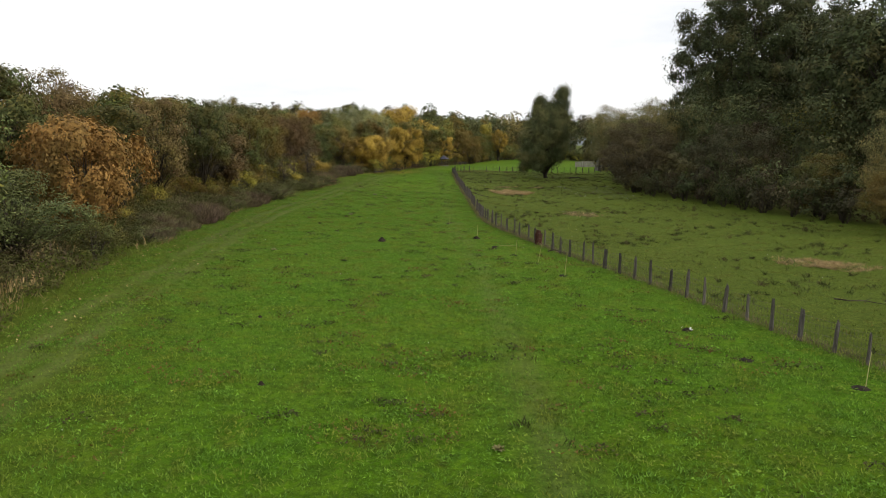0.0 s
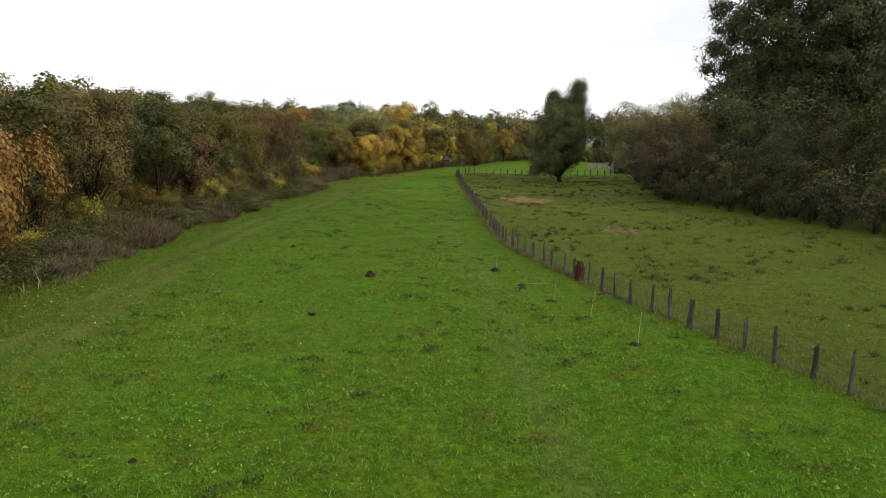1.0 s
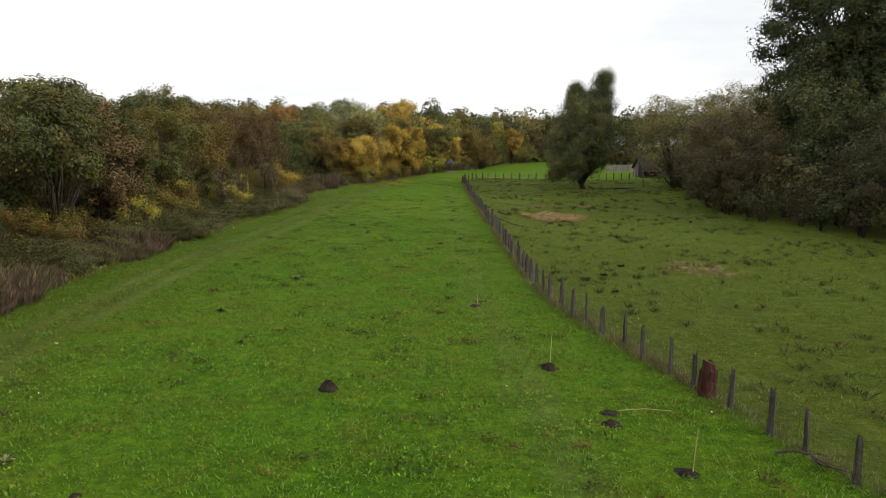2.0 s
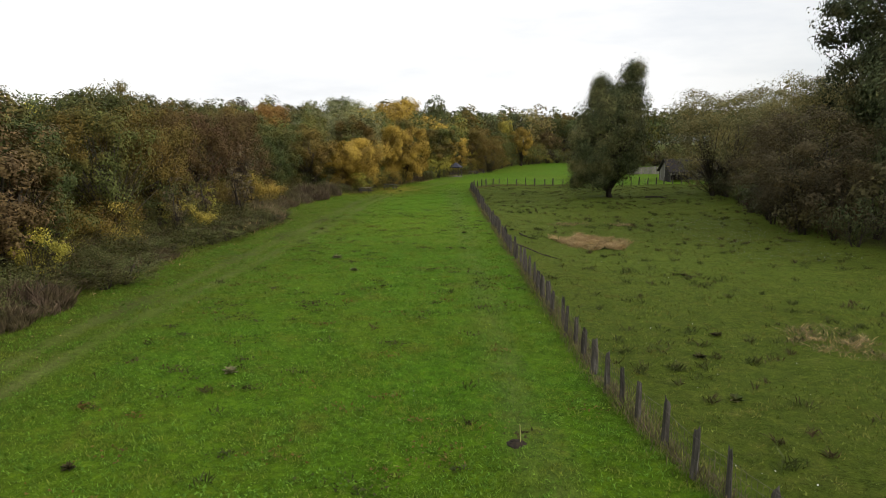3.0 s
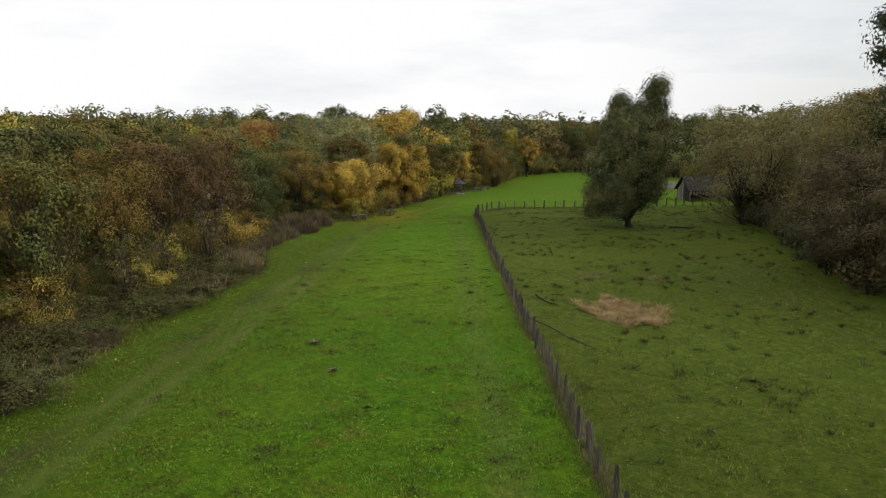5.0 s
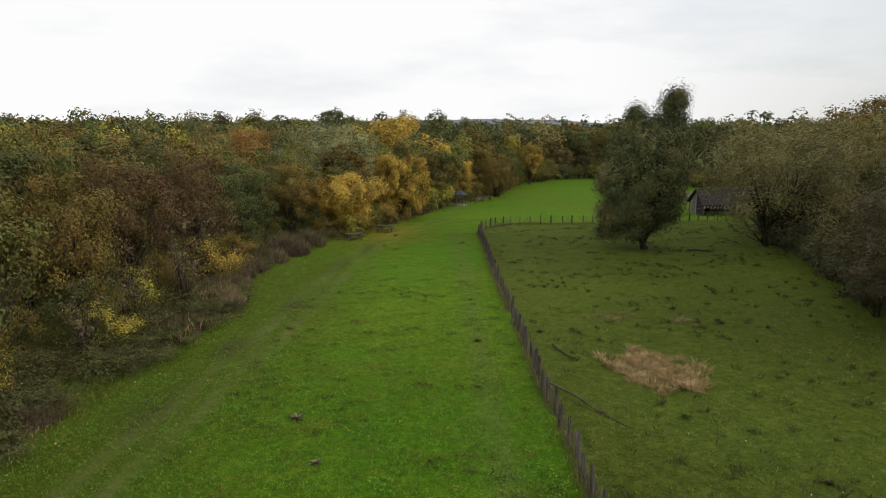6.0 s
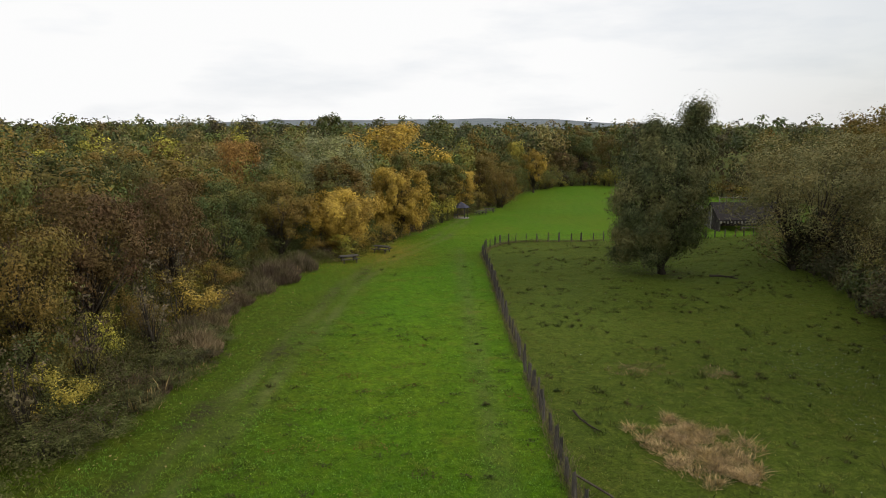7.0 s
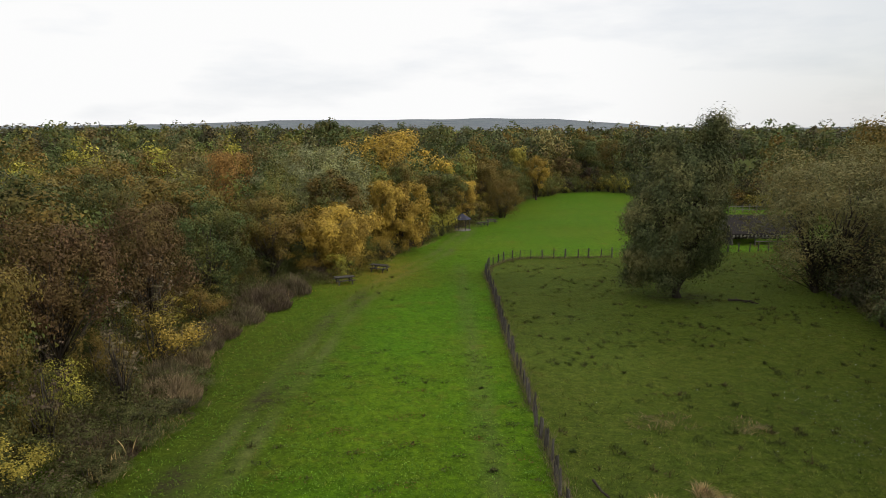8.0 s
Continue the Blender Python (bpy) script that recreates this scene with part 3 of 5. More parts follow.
def stand(x, y, s=1.0, rz=0.0, sz=None, sink=0.0):
    z = float(ground_height(np.array([x]), np.array([y]))[0]) - sink
    return Matrix.LocRotScale((x, y, z), Euler((0, 0, radians(rz))), (s, s, sz or s))


# prototypes, each ten metres high
SHAPES = ((7.0, 0.16, 0.3), (6.0, 0.2, 0.25), (8.0, 0.12, 0.35), (5.2, 0.15, 0.2), (7.4, 0.22, 0.4))
BROADS = [tree_meshes(11 + i, 10, w, b, tips=92, leaves=18500, leaf=0.1, lumps=l, puff=0.13, flat=0.95, fork=0.3) for i, (w, b, l) in enumerate(SHAPES)]
COARSE = [tree_meshes(11 + i, 10, w, b, tips=70, leaves=9500, leaf=0.14, lumps=l, puff=0.14, flat=0.95, fork=0.3) for i, (w, b, l) in enumerate(SHAPES)]
MAPLES = [tree_meshes(27 + i, 7, 8, 0.05, tips=96, leaves=22000, leaf=0.125, lumps=0.4, puff=0.1, flat=0.95, fork=0.2) for i in range(2)]
WILLOWS = [tree_meshes(31 + i, 10, w, 0.08, tips=116, leaves=27000, leaf=0.112, stems=4, aspect=0.34, droop=0.2, lumps=0.2, puff=0.1) for i, w in enumerate((10.5, 9.5))]
SHRUBS = [tree_meshes(41 + i, 3, w, 0.02, tips=24, leaves=1250, leaf=0.1, stems=3, lumps=0.3, puff=0.19) for i, w in enumerate((3.4, 2.8, 4.2))]
FINE_SHRUBS = [tree_meshes(45 + i, 3, w, 0.02, tips=32, leaves=3100, leaf=0.055, stems=3, lumps=0.35, puff=0.16) for i, w in enumerate((3.4, 2.8, 4.2))]


def stalk_bush(seed, count=2600):
    """A low bush of thin dead stalks, three metres high before scaling."""
    rng = np.random.default_rng(seed)
    a, r = rng.uniform(0, 6.3, count), np.sqrt(rng.uniform(0, 1, count))
    foot = np.stack([np.cos(a) * r * 1.5, np.sin(a) * r * 1.5, np.zeros(count)], 1)
    hi = 3.0 * (1 - 0.55 * r ** 2) * rng.uniform(0.5, 1.05, count) * (0.85 + 0.2 * np.sin(3 * a + seed))
    bm = bmesh.new()
    for k in range(7):
        b = rng.uniform(0, 6.3)
        tube(bm, [(0, 0, -0.1), (math.cos(b) * 0.5, math.sin(b) * 0.5, 1.0), (math.cos(b) * 0.9, math.sin(b) * 0.9, 2.2)], [0.03, 0.02, 0.006], 4)
    return [bm_mesh("trunk", bmesh_stub(), BARK)], bm_mesh("branchwork", bm, BARK), raw_mesh("crown", blade_quads(rng, foot, hi, rng.uniform(0.012, 0.03, count), 0.16), 4, [HEATH])


def bmesh_stub():
    bm = bmesh.new()
    tube(bm, [(0, 0, -0.15), (0.02, 0, 0.5), (0.05, 0.03, 1.1)], [0.06, 0.045, 0.02], 6)
    return bm


STALKS = [stalk_bush(61), stalk_bush(62)]
THINS = [tree_meshes(51, 6, 2.6, 0.15, tips=46, leaves=500, leaf=0.1, stems=2, puff=0.12)]


# ---- the lone tree in the paddock ----
def lone_tips(rng):
    """A full spindle, lopsided, with two tops; the left side hangs low."""
    levels = np.array([(2.2, -4.5, 0.4), (3.4, -5.4, 3.0), (5, -5.6, 4.3), (7, -5.5, 4.5), (9, -5.0, 4.3), (10.6, -4.4, 4.0), (11.8, -3.6, 3.7), (12.6, -3.0, 3.4)])
    z = rng.uniform(2.4, 12.4, 330)
    x0, x1 = np.interp(z, levels[:, 0], levels[:, 1]), np.interp(z, levels[:, 0], levels[:, 2])
    a, r = rng.uniform(0, 6.2832, len(z)), rng.uniform(0.45, 1, len(z)) ** 0.5
    r *= 0.94 + 0.1 * np.sin(3 * a + 0.7 * z)
    half = (x1 - x0) / 2
    out = [np.stack([(x0 + x1) / 2 + half * r * np.cos(a), half * 0.92 * r * np.sin(a), z], 1)]
    a = rng.uniform(1.5, 4.8, 26)
    r = rng.uniform(0.6, 1, 26)
    out.append(np.stack([-1.0 + 4.2 * r * np.cos(a), 3.7 * r * np.sin(a), rng.uniform(2.6, 3.2, 26) - 1.2 * (r - 0.6) / 0.4], 1))
    tops = (((-1.9, 0, 12.7), (1.3, 1.2, 1.7), 26), ((-1.5, 0, 14.1), (0.7, 0.7, 0.6), 8), ((2.2, 0, 13.2), (1.6, 1.4, 2.0), 40), ((2.5, 0, 15.4), (1.15, 1.0, 0.9), 22), ((0.3, 0, 12.6), (1.5, 1.4, 0.9), 22))
    for c, size, k in tops:
        d = unit(rng.normal(size=(k, 3))) * rng.uniform(0.2, 1.0, (k, 1)) ** 0.6
        out.append(np.array(c) + d * np.array(size))
    return np.concatenate(out)


lone = tree_meshes(71, 16.0, 10, tip_list=lone_tips, leaves=95000, leaf=0.14, puff=0.11, flat=1.1, aspect=0.5, droop=0.08, lean=(1.6, 0), fork=0.34)
tree_thing("lone_tree", lone, stand(16.3, 126.0, 0.9, 0, 0.99), "tall dark grey-green tree with two leafy tops, alone in paddock", "tree", POPLAR)

# ---- big trees and willows beside the paddock ----
BIGS = [tree_meshes(81 + i, 26, 21.5, 0.04, tips=420, leaves=n, leaf=l, lumps=0.2, puff=0.068, flat=0.85) for i, (n, l) in enumerate(((150000, 0.185), (64000, 0.27)))]
for i, (x, y, s, sz, rz) in enumerate(((44.6, 107, 1.06, 1.12, 20), (51.5, 81.5, 0.95, 1.0, 150), (61, 119, 0.95, 1.08, 80))):
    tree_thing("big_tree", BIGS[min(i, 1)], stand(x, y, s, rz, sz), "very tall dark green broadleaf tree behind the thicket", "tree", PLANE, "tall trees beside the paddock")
for i, (x, y, H, W, mat, label) in enumerate((
        (30.2, 128.0, 13.3, 18.0, WILLOW, "spreading grey-green willow with several dark stems at the paddock edge"),
        (24.81, 95.99, 9.52, 11.9, GREYWILLOW, "broad dull grey-brown willow bush leaning over the paddock"),
        (33.5, 112.0, 13.6, 13.0, WILLOW, "grey-green willow standing in the thicket"),
        (32.0, 79.21, 9.09, 10.52, THICKET, "dark green bushy willow in the thicket"),
        (40.18, 62.39, 10.34, 9.4, WILLOW, "yellowish-green bushy tree at the thicket edge"),
        (34.98, 54.96, 5.64, 6.58, OLIVE, "olive rounded bush at the thicket edge"),
        (35.57, 68.97, 6.2, 6.11, GREEN, "yellowish-green bush at the thicket edge"),
        (40.0, 141.0, 13.5, 11.5, WILLOW, "grey-green willow beside the shelter"),
        (46.0, 166.0, 10.5, 9.0, WILLOW, "yellow-grey willow behind the shelter"),
        (-20.0, 148.5, 12.8, 14.0, SALLOW, "large grey-green willow behind orange maples"),
        (3.8, 181.5, 7.4, 7.2, OLIVE, "rounded olive-brown bush tree at the far meadow edge"))):
    p = WILLOWS[i % 2]
    tree_thing("willow", p, stand(x, y, W / (10.5, 9.5)[i % 2], 40 * i, H / 10), label, "willow", mat)

# ---- the marked trees of the wood's edge ----
WIDTHS = (7.0, 6.0, 8.0, 5.2, 7.4)
MARKED = [
    (4, -20.72, 33.49, 5.26, 5.64, PALEGREEN, "pale green bush tree with yellowing leaves beside the meadow"),
    (1, -29.94, 46.18, 11.84, 7.52, DARK, "dark green tree rising behind an orange oak"),
    (2, -30.79, 55.52, 11.66, 7.99, BROWN, "russet-brown oak in the wood"),
    (3, -24.75, 52.67, 8.93, 5.17, DARK, "dark green tree at the wood's edge"),
    (0, -25.61, 61.08, 9.87, 6.11, BROWN, "brown-leaved tree at the wood's edge"),
    (1, -24.15, 68.54, 9.96, 6.02, DARK, "dark green tree with a visible trunk at the wood's edge"),
    (3, -24.44, 77.1, 8.18, 4.75, DARK, "dark green round-topped tree at the wood's edge"),
    (0, -24.53, 85.77, 9.31, 6.21, GREEN, "green tree with first yellow leaves at the wood's edge"),
    (2, -25.72, 96.05, 9.52, 6.45, OLIVE, "olive-brown tree at the wood's edge"),
    (4, -26.5, 104.0, 9.8, 6.5, BROWN, "dull brown tree at the wood's edge"),
    (0, -24.5, 112.0, 9.9, 5.6, BROWN, "half-bare brown tree at the wood's edge"),
    (2, -24.0, 122.0, 8.8, 7.0, DARK, "dark green tree at the wood's edge"),
    (1, -21.5, 132.0, 8.8, 6.4, OLIVE, "olive tree with yellow lower leaves at the wood's edge"),
    (0, -31.0, 150.0, 12.2, 7.0, ORANGE, "orange-red tree inside the wood"),
    (0, -5.8, 164.0, 8.6, 7.4, GREEN, "green tree beside the small hut"),
    (3, -2.4, 172.0, 7.0, 4.0, GOLD, "slim golden tree behind the small hut"),
    (4, -15.2, 182.0, 14.6, 14.5, GOLD, "great golden-yellow tree above the wood"),
    (1, 12.6, 211.0, 9.4, 5.0, GOLD, "bright yellow tree at the far wood's edge"),
    (3, 9.0, 214.0, 11.0, 5.0, YELLOW, "tall yellow-green tree at the far wood's edge"),
    (0, 0.5, 190.5, 8.6, 7.0, OLIVE, "olive tree at the far wood's edge"),
    (2, 7.0, 200.0, 8.0, 7.0, GREEN, "green tree at the far wood's edge"),
    (4, 75.0, 190.0, 19.0, 16.0, OLIVE, "tall oak with thin brown-yellow leaves behind the thicket"),
    (0, 27.5, 244.0, 12.5, 9.5, DARK, "dark green tree at the far end of the meadow"),
    (2, 35.5, 246.0, 12.5, 9.5, GREEN, "green tree at the far end of the meadow"),
    (4, 31.5, 258.0, 13.5, 9.5, OLIVE, "olive tree at the far end of the meadow"),
    (2, 22.0, 262.0, 13.0, 9.5, DARK, "dark green tree at the far end of the meadow"),
    (2, 27.0, 272.0, 13.5, 10.0, GREEN, "green tree at the far end of the meadow"),
    (2, 33.5, 274.0, 13.5, 10.0, DARK, "dark green tree at the far end of the meadow"),
    (3, -33.0, 226.0, 17.0, 8.0, DARK, "tall thin-crowned tree above the wood"),
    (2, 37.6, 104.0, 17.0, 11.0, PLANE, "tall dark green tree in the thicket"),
    (1, 66.0, 178.0, 15.0, 11.0, OLIVE, "brown-yellow oak behind the thicket"),
]
taken = []
for k, x, y, H, W, mat, label in MARKED:
    tree_thing("tree", (BROADS if y < 150 else COARSE)[k], stand(x, y, W / WIDTHS[k], 67 * (len(taken) + 1), H / 10), label, "tree", mat)
    taken.append((x, y, W / 2))
for i, (x, y, H, W, mat, label) in enumerate(((-16.0, 136.8, 7.0, 8.4, GOLD, "orange-gold maple hanging over the meadow edge"), (-10.6, 147.0, 8.8, 7.6, GOLD, "yellow-gold maple at the meadow edge"),
                                              (-22.31, 43.77, 7.9, 7.33, ORANGE, "orange-leaved oak at the wood's edge"))):
    tree_thing("tree", MAPLES[i % 2], stand(x, y, W / 8, 30 + 80 * i, H / 7), label, "tree", mat)
    taken.append((x, y, W / 2))
taken += [(-20, 151, 6), (3.8, 181.5, 3.5)]

# ---- the rows of trees along the wood's edge ----
rng = np.random.default_rng(5)
KINDS = ((DARK, "dark green tree in the wood's edge"), (GREEN, "green tree in the wood's edge"), (OLIVE, "olive-brown tree in the wood's edge"), (BROWN, "russet-brown tree in the wood's edge"),
         (YELLOW, "yellowing tree in the wood's edge"), (ORANGE, "orange tree in the wood's edge"))


def edge_normal(line, s_pts):
    d = np.gradient(s_pts, axis=0)
    return unit(np.stack([-d[:, 1], d[:, 0]], 1))


row_edge = along(EDGE[2:25], 4.6)
row_norm = edge_normal(EDGE, row_edge)
for offset in (7.0, 12.5):
    for p, n in zip(row_edge, row_norm):
        q = p + n * (offset + rng.normal() * 0.9) + rng.normal(size=2) * 0.7
        if any(math.hypot(q[0] - a, q[1] - b) < r + 1.4 for a, b, r in taken) or q[1] < 24 or (offset > 9 and q[1] > 150):
            continue
        k = int(rng.integers(5))
        H = rng.uniform(8.0, 10.4) if offset < 9 else rng.uniform(9.4, 11.2) if q[1] < 100 else rng.uniform(10.2, 12.4)
        mat, label = KINDS[rng.choice(6, p=(0.28, 0.26, 0.24, 0.1, 0.09, 0.03))]
        W = rng.uniform(5.2, 7.4)
        tree_thing("tree", (BROADS if q[1] < 125 and offset < 9 else COARSE)[k], stand(q[0], q[1], W / WIDTHS[k], rng.uniform(0, 360), H / 10), label, "tree", mat, "trees along the wood's edge")
        taken.append((q[0], q[1], W / 2 - 0.5))

# ---- shrubs under the edge and in the thicket ----
SHRUB_W = (3.4, 2.8, 4.2)
for x, y, H, W, mat, label in (
        (-21.3, 106.0, 4.2, 4.4, YELLOW, "bright yellow-green shrub under the wood's edge"), (-22.92, 98.68, 3.19, 3.19, YELLOW, "yellow-green shrub under the wood's edge"),
        (-21.65, 90.86, 2.75, 3.53, YELLOW, "yellow-green shrub under the wood's edge"), (-22.08, 82.01, 3.46, 3.08, YELLOW, "yellow-leaved shrub under the wood's edge"),
        (-21.86, 73.46, 3.21, 2.45, YELLOW, "golden-yellow shrub under the wood's edge"), (-22.6, 116.0, 3.0, 3.4, OLIVE, "olive shrub under the wood's edge"),
        (-22.12, 66.66, 2.82, 2.82, GREEN, "green shrub under the wood's edge"), (-19.5, 121.0, 2.2, 4.4, HEATH, "low purple-brown bush at the meadow edge"),
        (-18.0, 126.0, 2.0, 3.6, HEATH, "low purple-brown bush at the meadow edge"), (-19.0, 38.14, 2.44, 3.76, DARK, "dark green bush at the meadow edge"),
        (-20.46, 41.42, 2.63, 4.14, DARK, "dark green bush at the meadow edge"), (-19.81, 30.21, 2.07, 3.76, BRAMBLE, "low dark bramble at the meadow edge"),
        (-19.78, 56.36, 1.69, 3.76, HEATH, "low brown bush among dry grass"), (-19.36, 61.96, 1.5, 3.2, BRAMBLE, "low green-brown bush at the meadow edge"),
        (-18.58, 73.43, 1.6, 3.39, BRAMBLE, "low dark bush at the meadow edge"), (-18.27, 74.63, 1.42, 3.21, BRAMBLE, "low bush with pale leaves at the meadow edge"),
        (-20.04, 68.98, 1.5, 4.7, HEATH, "purple-brown bush at the meadow edge"), (-18.06, 89.56, 1.47, 3.13, BRAMBLE, "low dark bush at the meadow edge"),
        (-17.86, 97.35, 1.59, 3.38, BRAMBLE, "low dark bush with pale leaves at the meadow edge"), (-19.8, 103.0, 1.8, 3.4, HEATH, "brown bush at the meadow edge"),
        (-14.8, 134.6, 3.2, 4.2, GOLD, "golden low maple growth at the meadow edge"), (-18.0, 134.8, 3.4, 4.4, GOLD, "golden low maple growth at the meadow edge"), (-12.0, 142.5, 3.0, 3.6, GOLD, "golden low maple growth at the meadow edge"),
        (-7.5, 156.0, 2.2, 4.0, BRAMBLE, "low bush between maple and hut"), (-5.6, 160.5, 1.8, 3.6, BRAMBLE, "low bush beside the hut"), (-9.5, 152.5, 2.0, 3.6, HEATH, "brown low bush at the meadow edge")):
    k = int(rng.integers(3))
    mesh, wide = (STALKS[k % 2], 3.2) if mat is HEATH else (FINE_SHRUBS[k], SHRUB_W[k])
    tree_thing("shrub", mesh, stand(x, y, W / wide, rng.uniform(0, 360), H / 3), label, "shrub", mat, "shrubs at the meadow edge")
foot_line = along(EDGE[4:28], 3.0)
for p, n in zip(foot_line, edge_normal(EDGE, foot_line)):
    q = p + n * (rng.uniform(5.0, 7.5) if p[1] < 130 else rng.uniform(0.8, 3.0))
    k = int(rng.integers(3))
    H, W = rng.uniform(2.0, 4.4), rng.uniform(2.6, 4.2)
    mat, label = ((GREEN, "green understorey shrub"), (YELLOW, "yellowing understorey shrub"), (OLIVE, "olive understorey shrub"), (DARK, "dark understorey shrub"))[rng.choice(4, p=(0.22, 0.42, 0.2, 0.16))]
    tree_thing("shrub", (FINE_SHRUBS if q[1] < 130 else SHRUBS)[k], stand(q[0], q[1], W / SHRUB_W[k], rng.uniform(0, 360), H / 3), label + " under the wood's edge", "shrub", mat, "shrubs under the wood's edge")
deep_line = along(EDGE[4:24], 3.6)
for p, n in zip(deep_line, edge_normal(EDGE, deep_line)):
    q = p + n * rng.uniform(9.0, 14.0)
    k = int(rng.integers(3))
    H, W = rng.uniform(3.6, 6.0), rng.uniform(4.0, 5.6)
    mat, label = ((GREEN, "green"), (OLIVE, "olive"), (DARK, "dark green"))[rng.choice(3, p=(0.35, 0.3, 0.35))]
    tree_thing("shrub", SHRUBS[k], stand(q[0], q[1], W / SHRUB_W[k], rng.uniform(0, 360), H / 3), label + " tall shrub inside the wood", "shrub", mat, "shrubs inside the wood")
far_line = along(((14, 216), (22, 228), (30, 234), (38, 226), (44, 212), (52, 199), (62, 194)), 3.4)
for p in far_line:
    k = int(rng.integers(3))
    H, W = rng.uniform(3.4, 6.0), rng.uniform(4.4, 6.0)
    tree_thing("shrub", SHRUBS[k], stand(p[0] + rng.normal(), p[1] + rng.uniform(0, 2), W / SHRUB_W[k], rng.uniform(0, 360), H / 3), "dull green bush at the far wood's foot", "shrub", (DARK, THICKET, GREEN)[k], "bushes at the far wood's foot")
for p in along(RIGHT[:-1], 3.0):
    for off in (1.2, 4.4):
        q = p + np.array([1, 0.1]) * (off + rng.uniform(-0.6, 0.6))
        k = int(rng.integers(3))
        H, W = rng.uniform(2.4, 4.0) + off * 0.45, rng.uniform(3.4, 5.2)
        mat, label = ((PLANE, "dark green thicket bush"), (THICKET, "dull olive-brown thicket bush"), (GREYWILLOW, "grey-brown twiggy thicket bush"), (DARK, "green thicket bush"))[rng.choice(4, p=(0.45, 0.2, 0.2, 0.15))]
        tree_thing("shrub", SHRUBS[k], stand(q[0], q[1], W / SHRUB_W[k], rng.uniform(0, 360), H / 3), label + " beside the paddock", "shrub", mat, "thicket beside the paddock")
for x, y, H, W in ((-24.4, 74.5, 1.7, 3.6), (-23.4, 76.6, 1.6, 3.4), (-24.2, 78.8, 1.7, 3.6), (-23.6, 81.2, 1.6, 3.2), (-24.6, 83.6, 1.5, 3.4), (-20.2, 48.5, 1.0, 2.8), (-20.8, 51.5, 1.1, 3.0), (-20.4, 54.5, 1.2, 3.0), (-21.6, 57, 1.2, 3.4), (-20.2, 59.5, 1.0, 2.6), (-21.4, 62.5, 0.9, 2.8), (-20.6, 108.5, 1.1, 3.4), (-21.6, 111, 1.3, 3.6),
                   (-20.4, 113.4, 1.4, 3.2), (-19.6, 117, 1.5, 3.4), (-18.6, 121, 1.7, 3.6), (-19.2, 124, 1.7, 3.6)):
    tree_thing("willowherb_stand", STALKS[int(y) % 2], stand(x, y, W / 3.2, 31 * y, H / 3), "dense stand of dead %s stalks beside the meadow" % ("tan" if 100 < y < 116 or y in (48.5, 51.5, 57, 62.5) else "purple-brown"), "dead stalks", TAN if 100 < y < 116 or y in (48.5, 51.5, 57, 62.5) else HEATH, "stands of dead stalks")
brush_line = along(EDGE[4:17], 2.4)
for i, p in enumerate(brush_line):
    q = p + np.array([-rng.uniform(0.9, 3.6), rng.normal()])
    H, W = rng.uniform(0.9, 1.9), rng.uniform(2.2, 4.0)
    mat, label = ((HEATH, "grey-brown mound of dead stalks"), (BRAMBLE, "low green-brown bramble mound"), (PALEGREEN, "low bush with pale dusty leaves"), (TAN, "tussock of tan dry grass"))[int(rng.choice(4, p=(0.2, 0.48, 0.2, 0.12)))]
    mesh, wide = (STALKS[i % 2], 3.2) if mat in (HEATH, TAN) else (FINE_SHRUBS[i % 3], SHRUB_W[i % 3])
    tree_thing("brush_mound", mesh, stand(q[0], q[1], W / wide, rng.uniform(0, 360), H / 3), label + " along the meadow edge", "brush", mat, "brush along the meadow edge")
bank_line = along([(-18.4, 46), (-19.2, 58), (-18.8, 72), (-18.4, 82), (-17.7, 91), (-16.9, 99), (-17.2, 104)], 2.1)
for i, p in enumerate(bank_line):
    for off, H0, W0 in ((0.8, 0.9, 2.8), (2.9, 1.4, 3.6), (5.3, 1.3, 3.4)):
        if rng.uniform() < 0.14:
            continue
        q = p + np.array([-(off + rng.normal() * 0.35), rng.normal() * 0.6])
        k = int(rng.integers(3))
        H, W = H0 * rng.uniform(0.75, 1.3), W0 * rng.uniform(0.8, 1.2)
        mat, label = ((BRAMBLE, "dense dark green bramble bank"), (HEATH, "brown tangle of dead stems"), (PALEGREEN, "bramble bank with pale leaf undersides"), (THICKET, "dark leafless bramble tangle"))[int(rng.choice(4, p=(0.5, 0.14, 0.18, 0.18)))]
        mesh, wide = (STALKS[k % 2], 3.2) if mat is HEATH else ((FINE_SHRUBS if off < 5 else SHRUBS)[k], SHRUB_W[k])
        tree_thing("bramble_bank", mesh, stand(q[0], q[1], W / wide, rng.uniform(0, 360), H / 3), label + " beside the meadow", "brambles", mat, "bramble banks beside the meadow")
for x, y, s in ((-20.3, 99.5, 1.05), (-21.6, 95.0, 0.9), (-22.4, 108.5, 1.1), (-21.0, 88.5, 0.8)):
    tree_thing("bare_sapling", THINS[0], stand(x, y, s, x * 50), "thin grey half-bare sapling in the brush", "sapling", HEATH, "bare saplings in the brush")

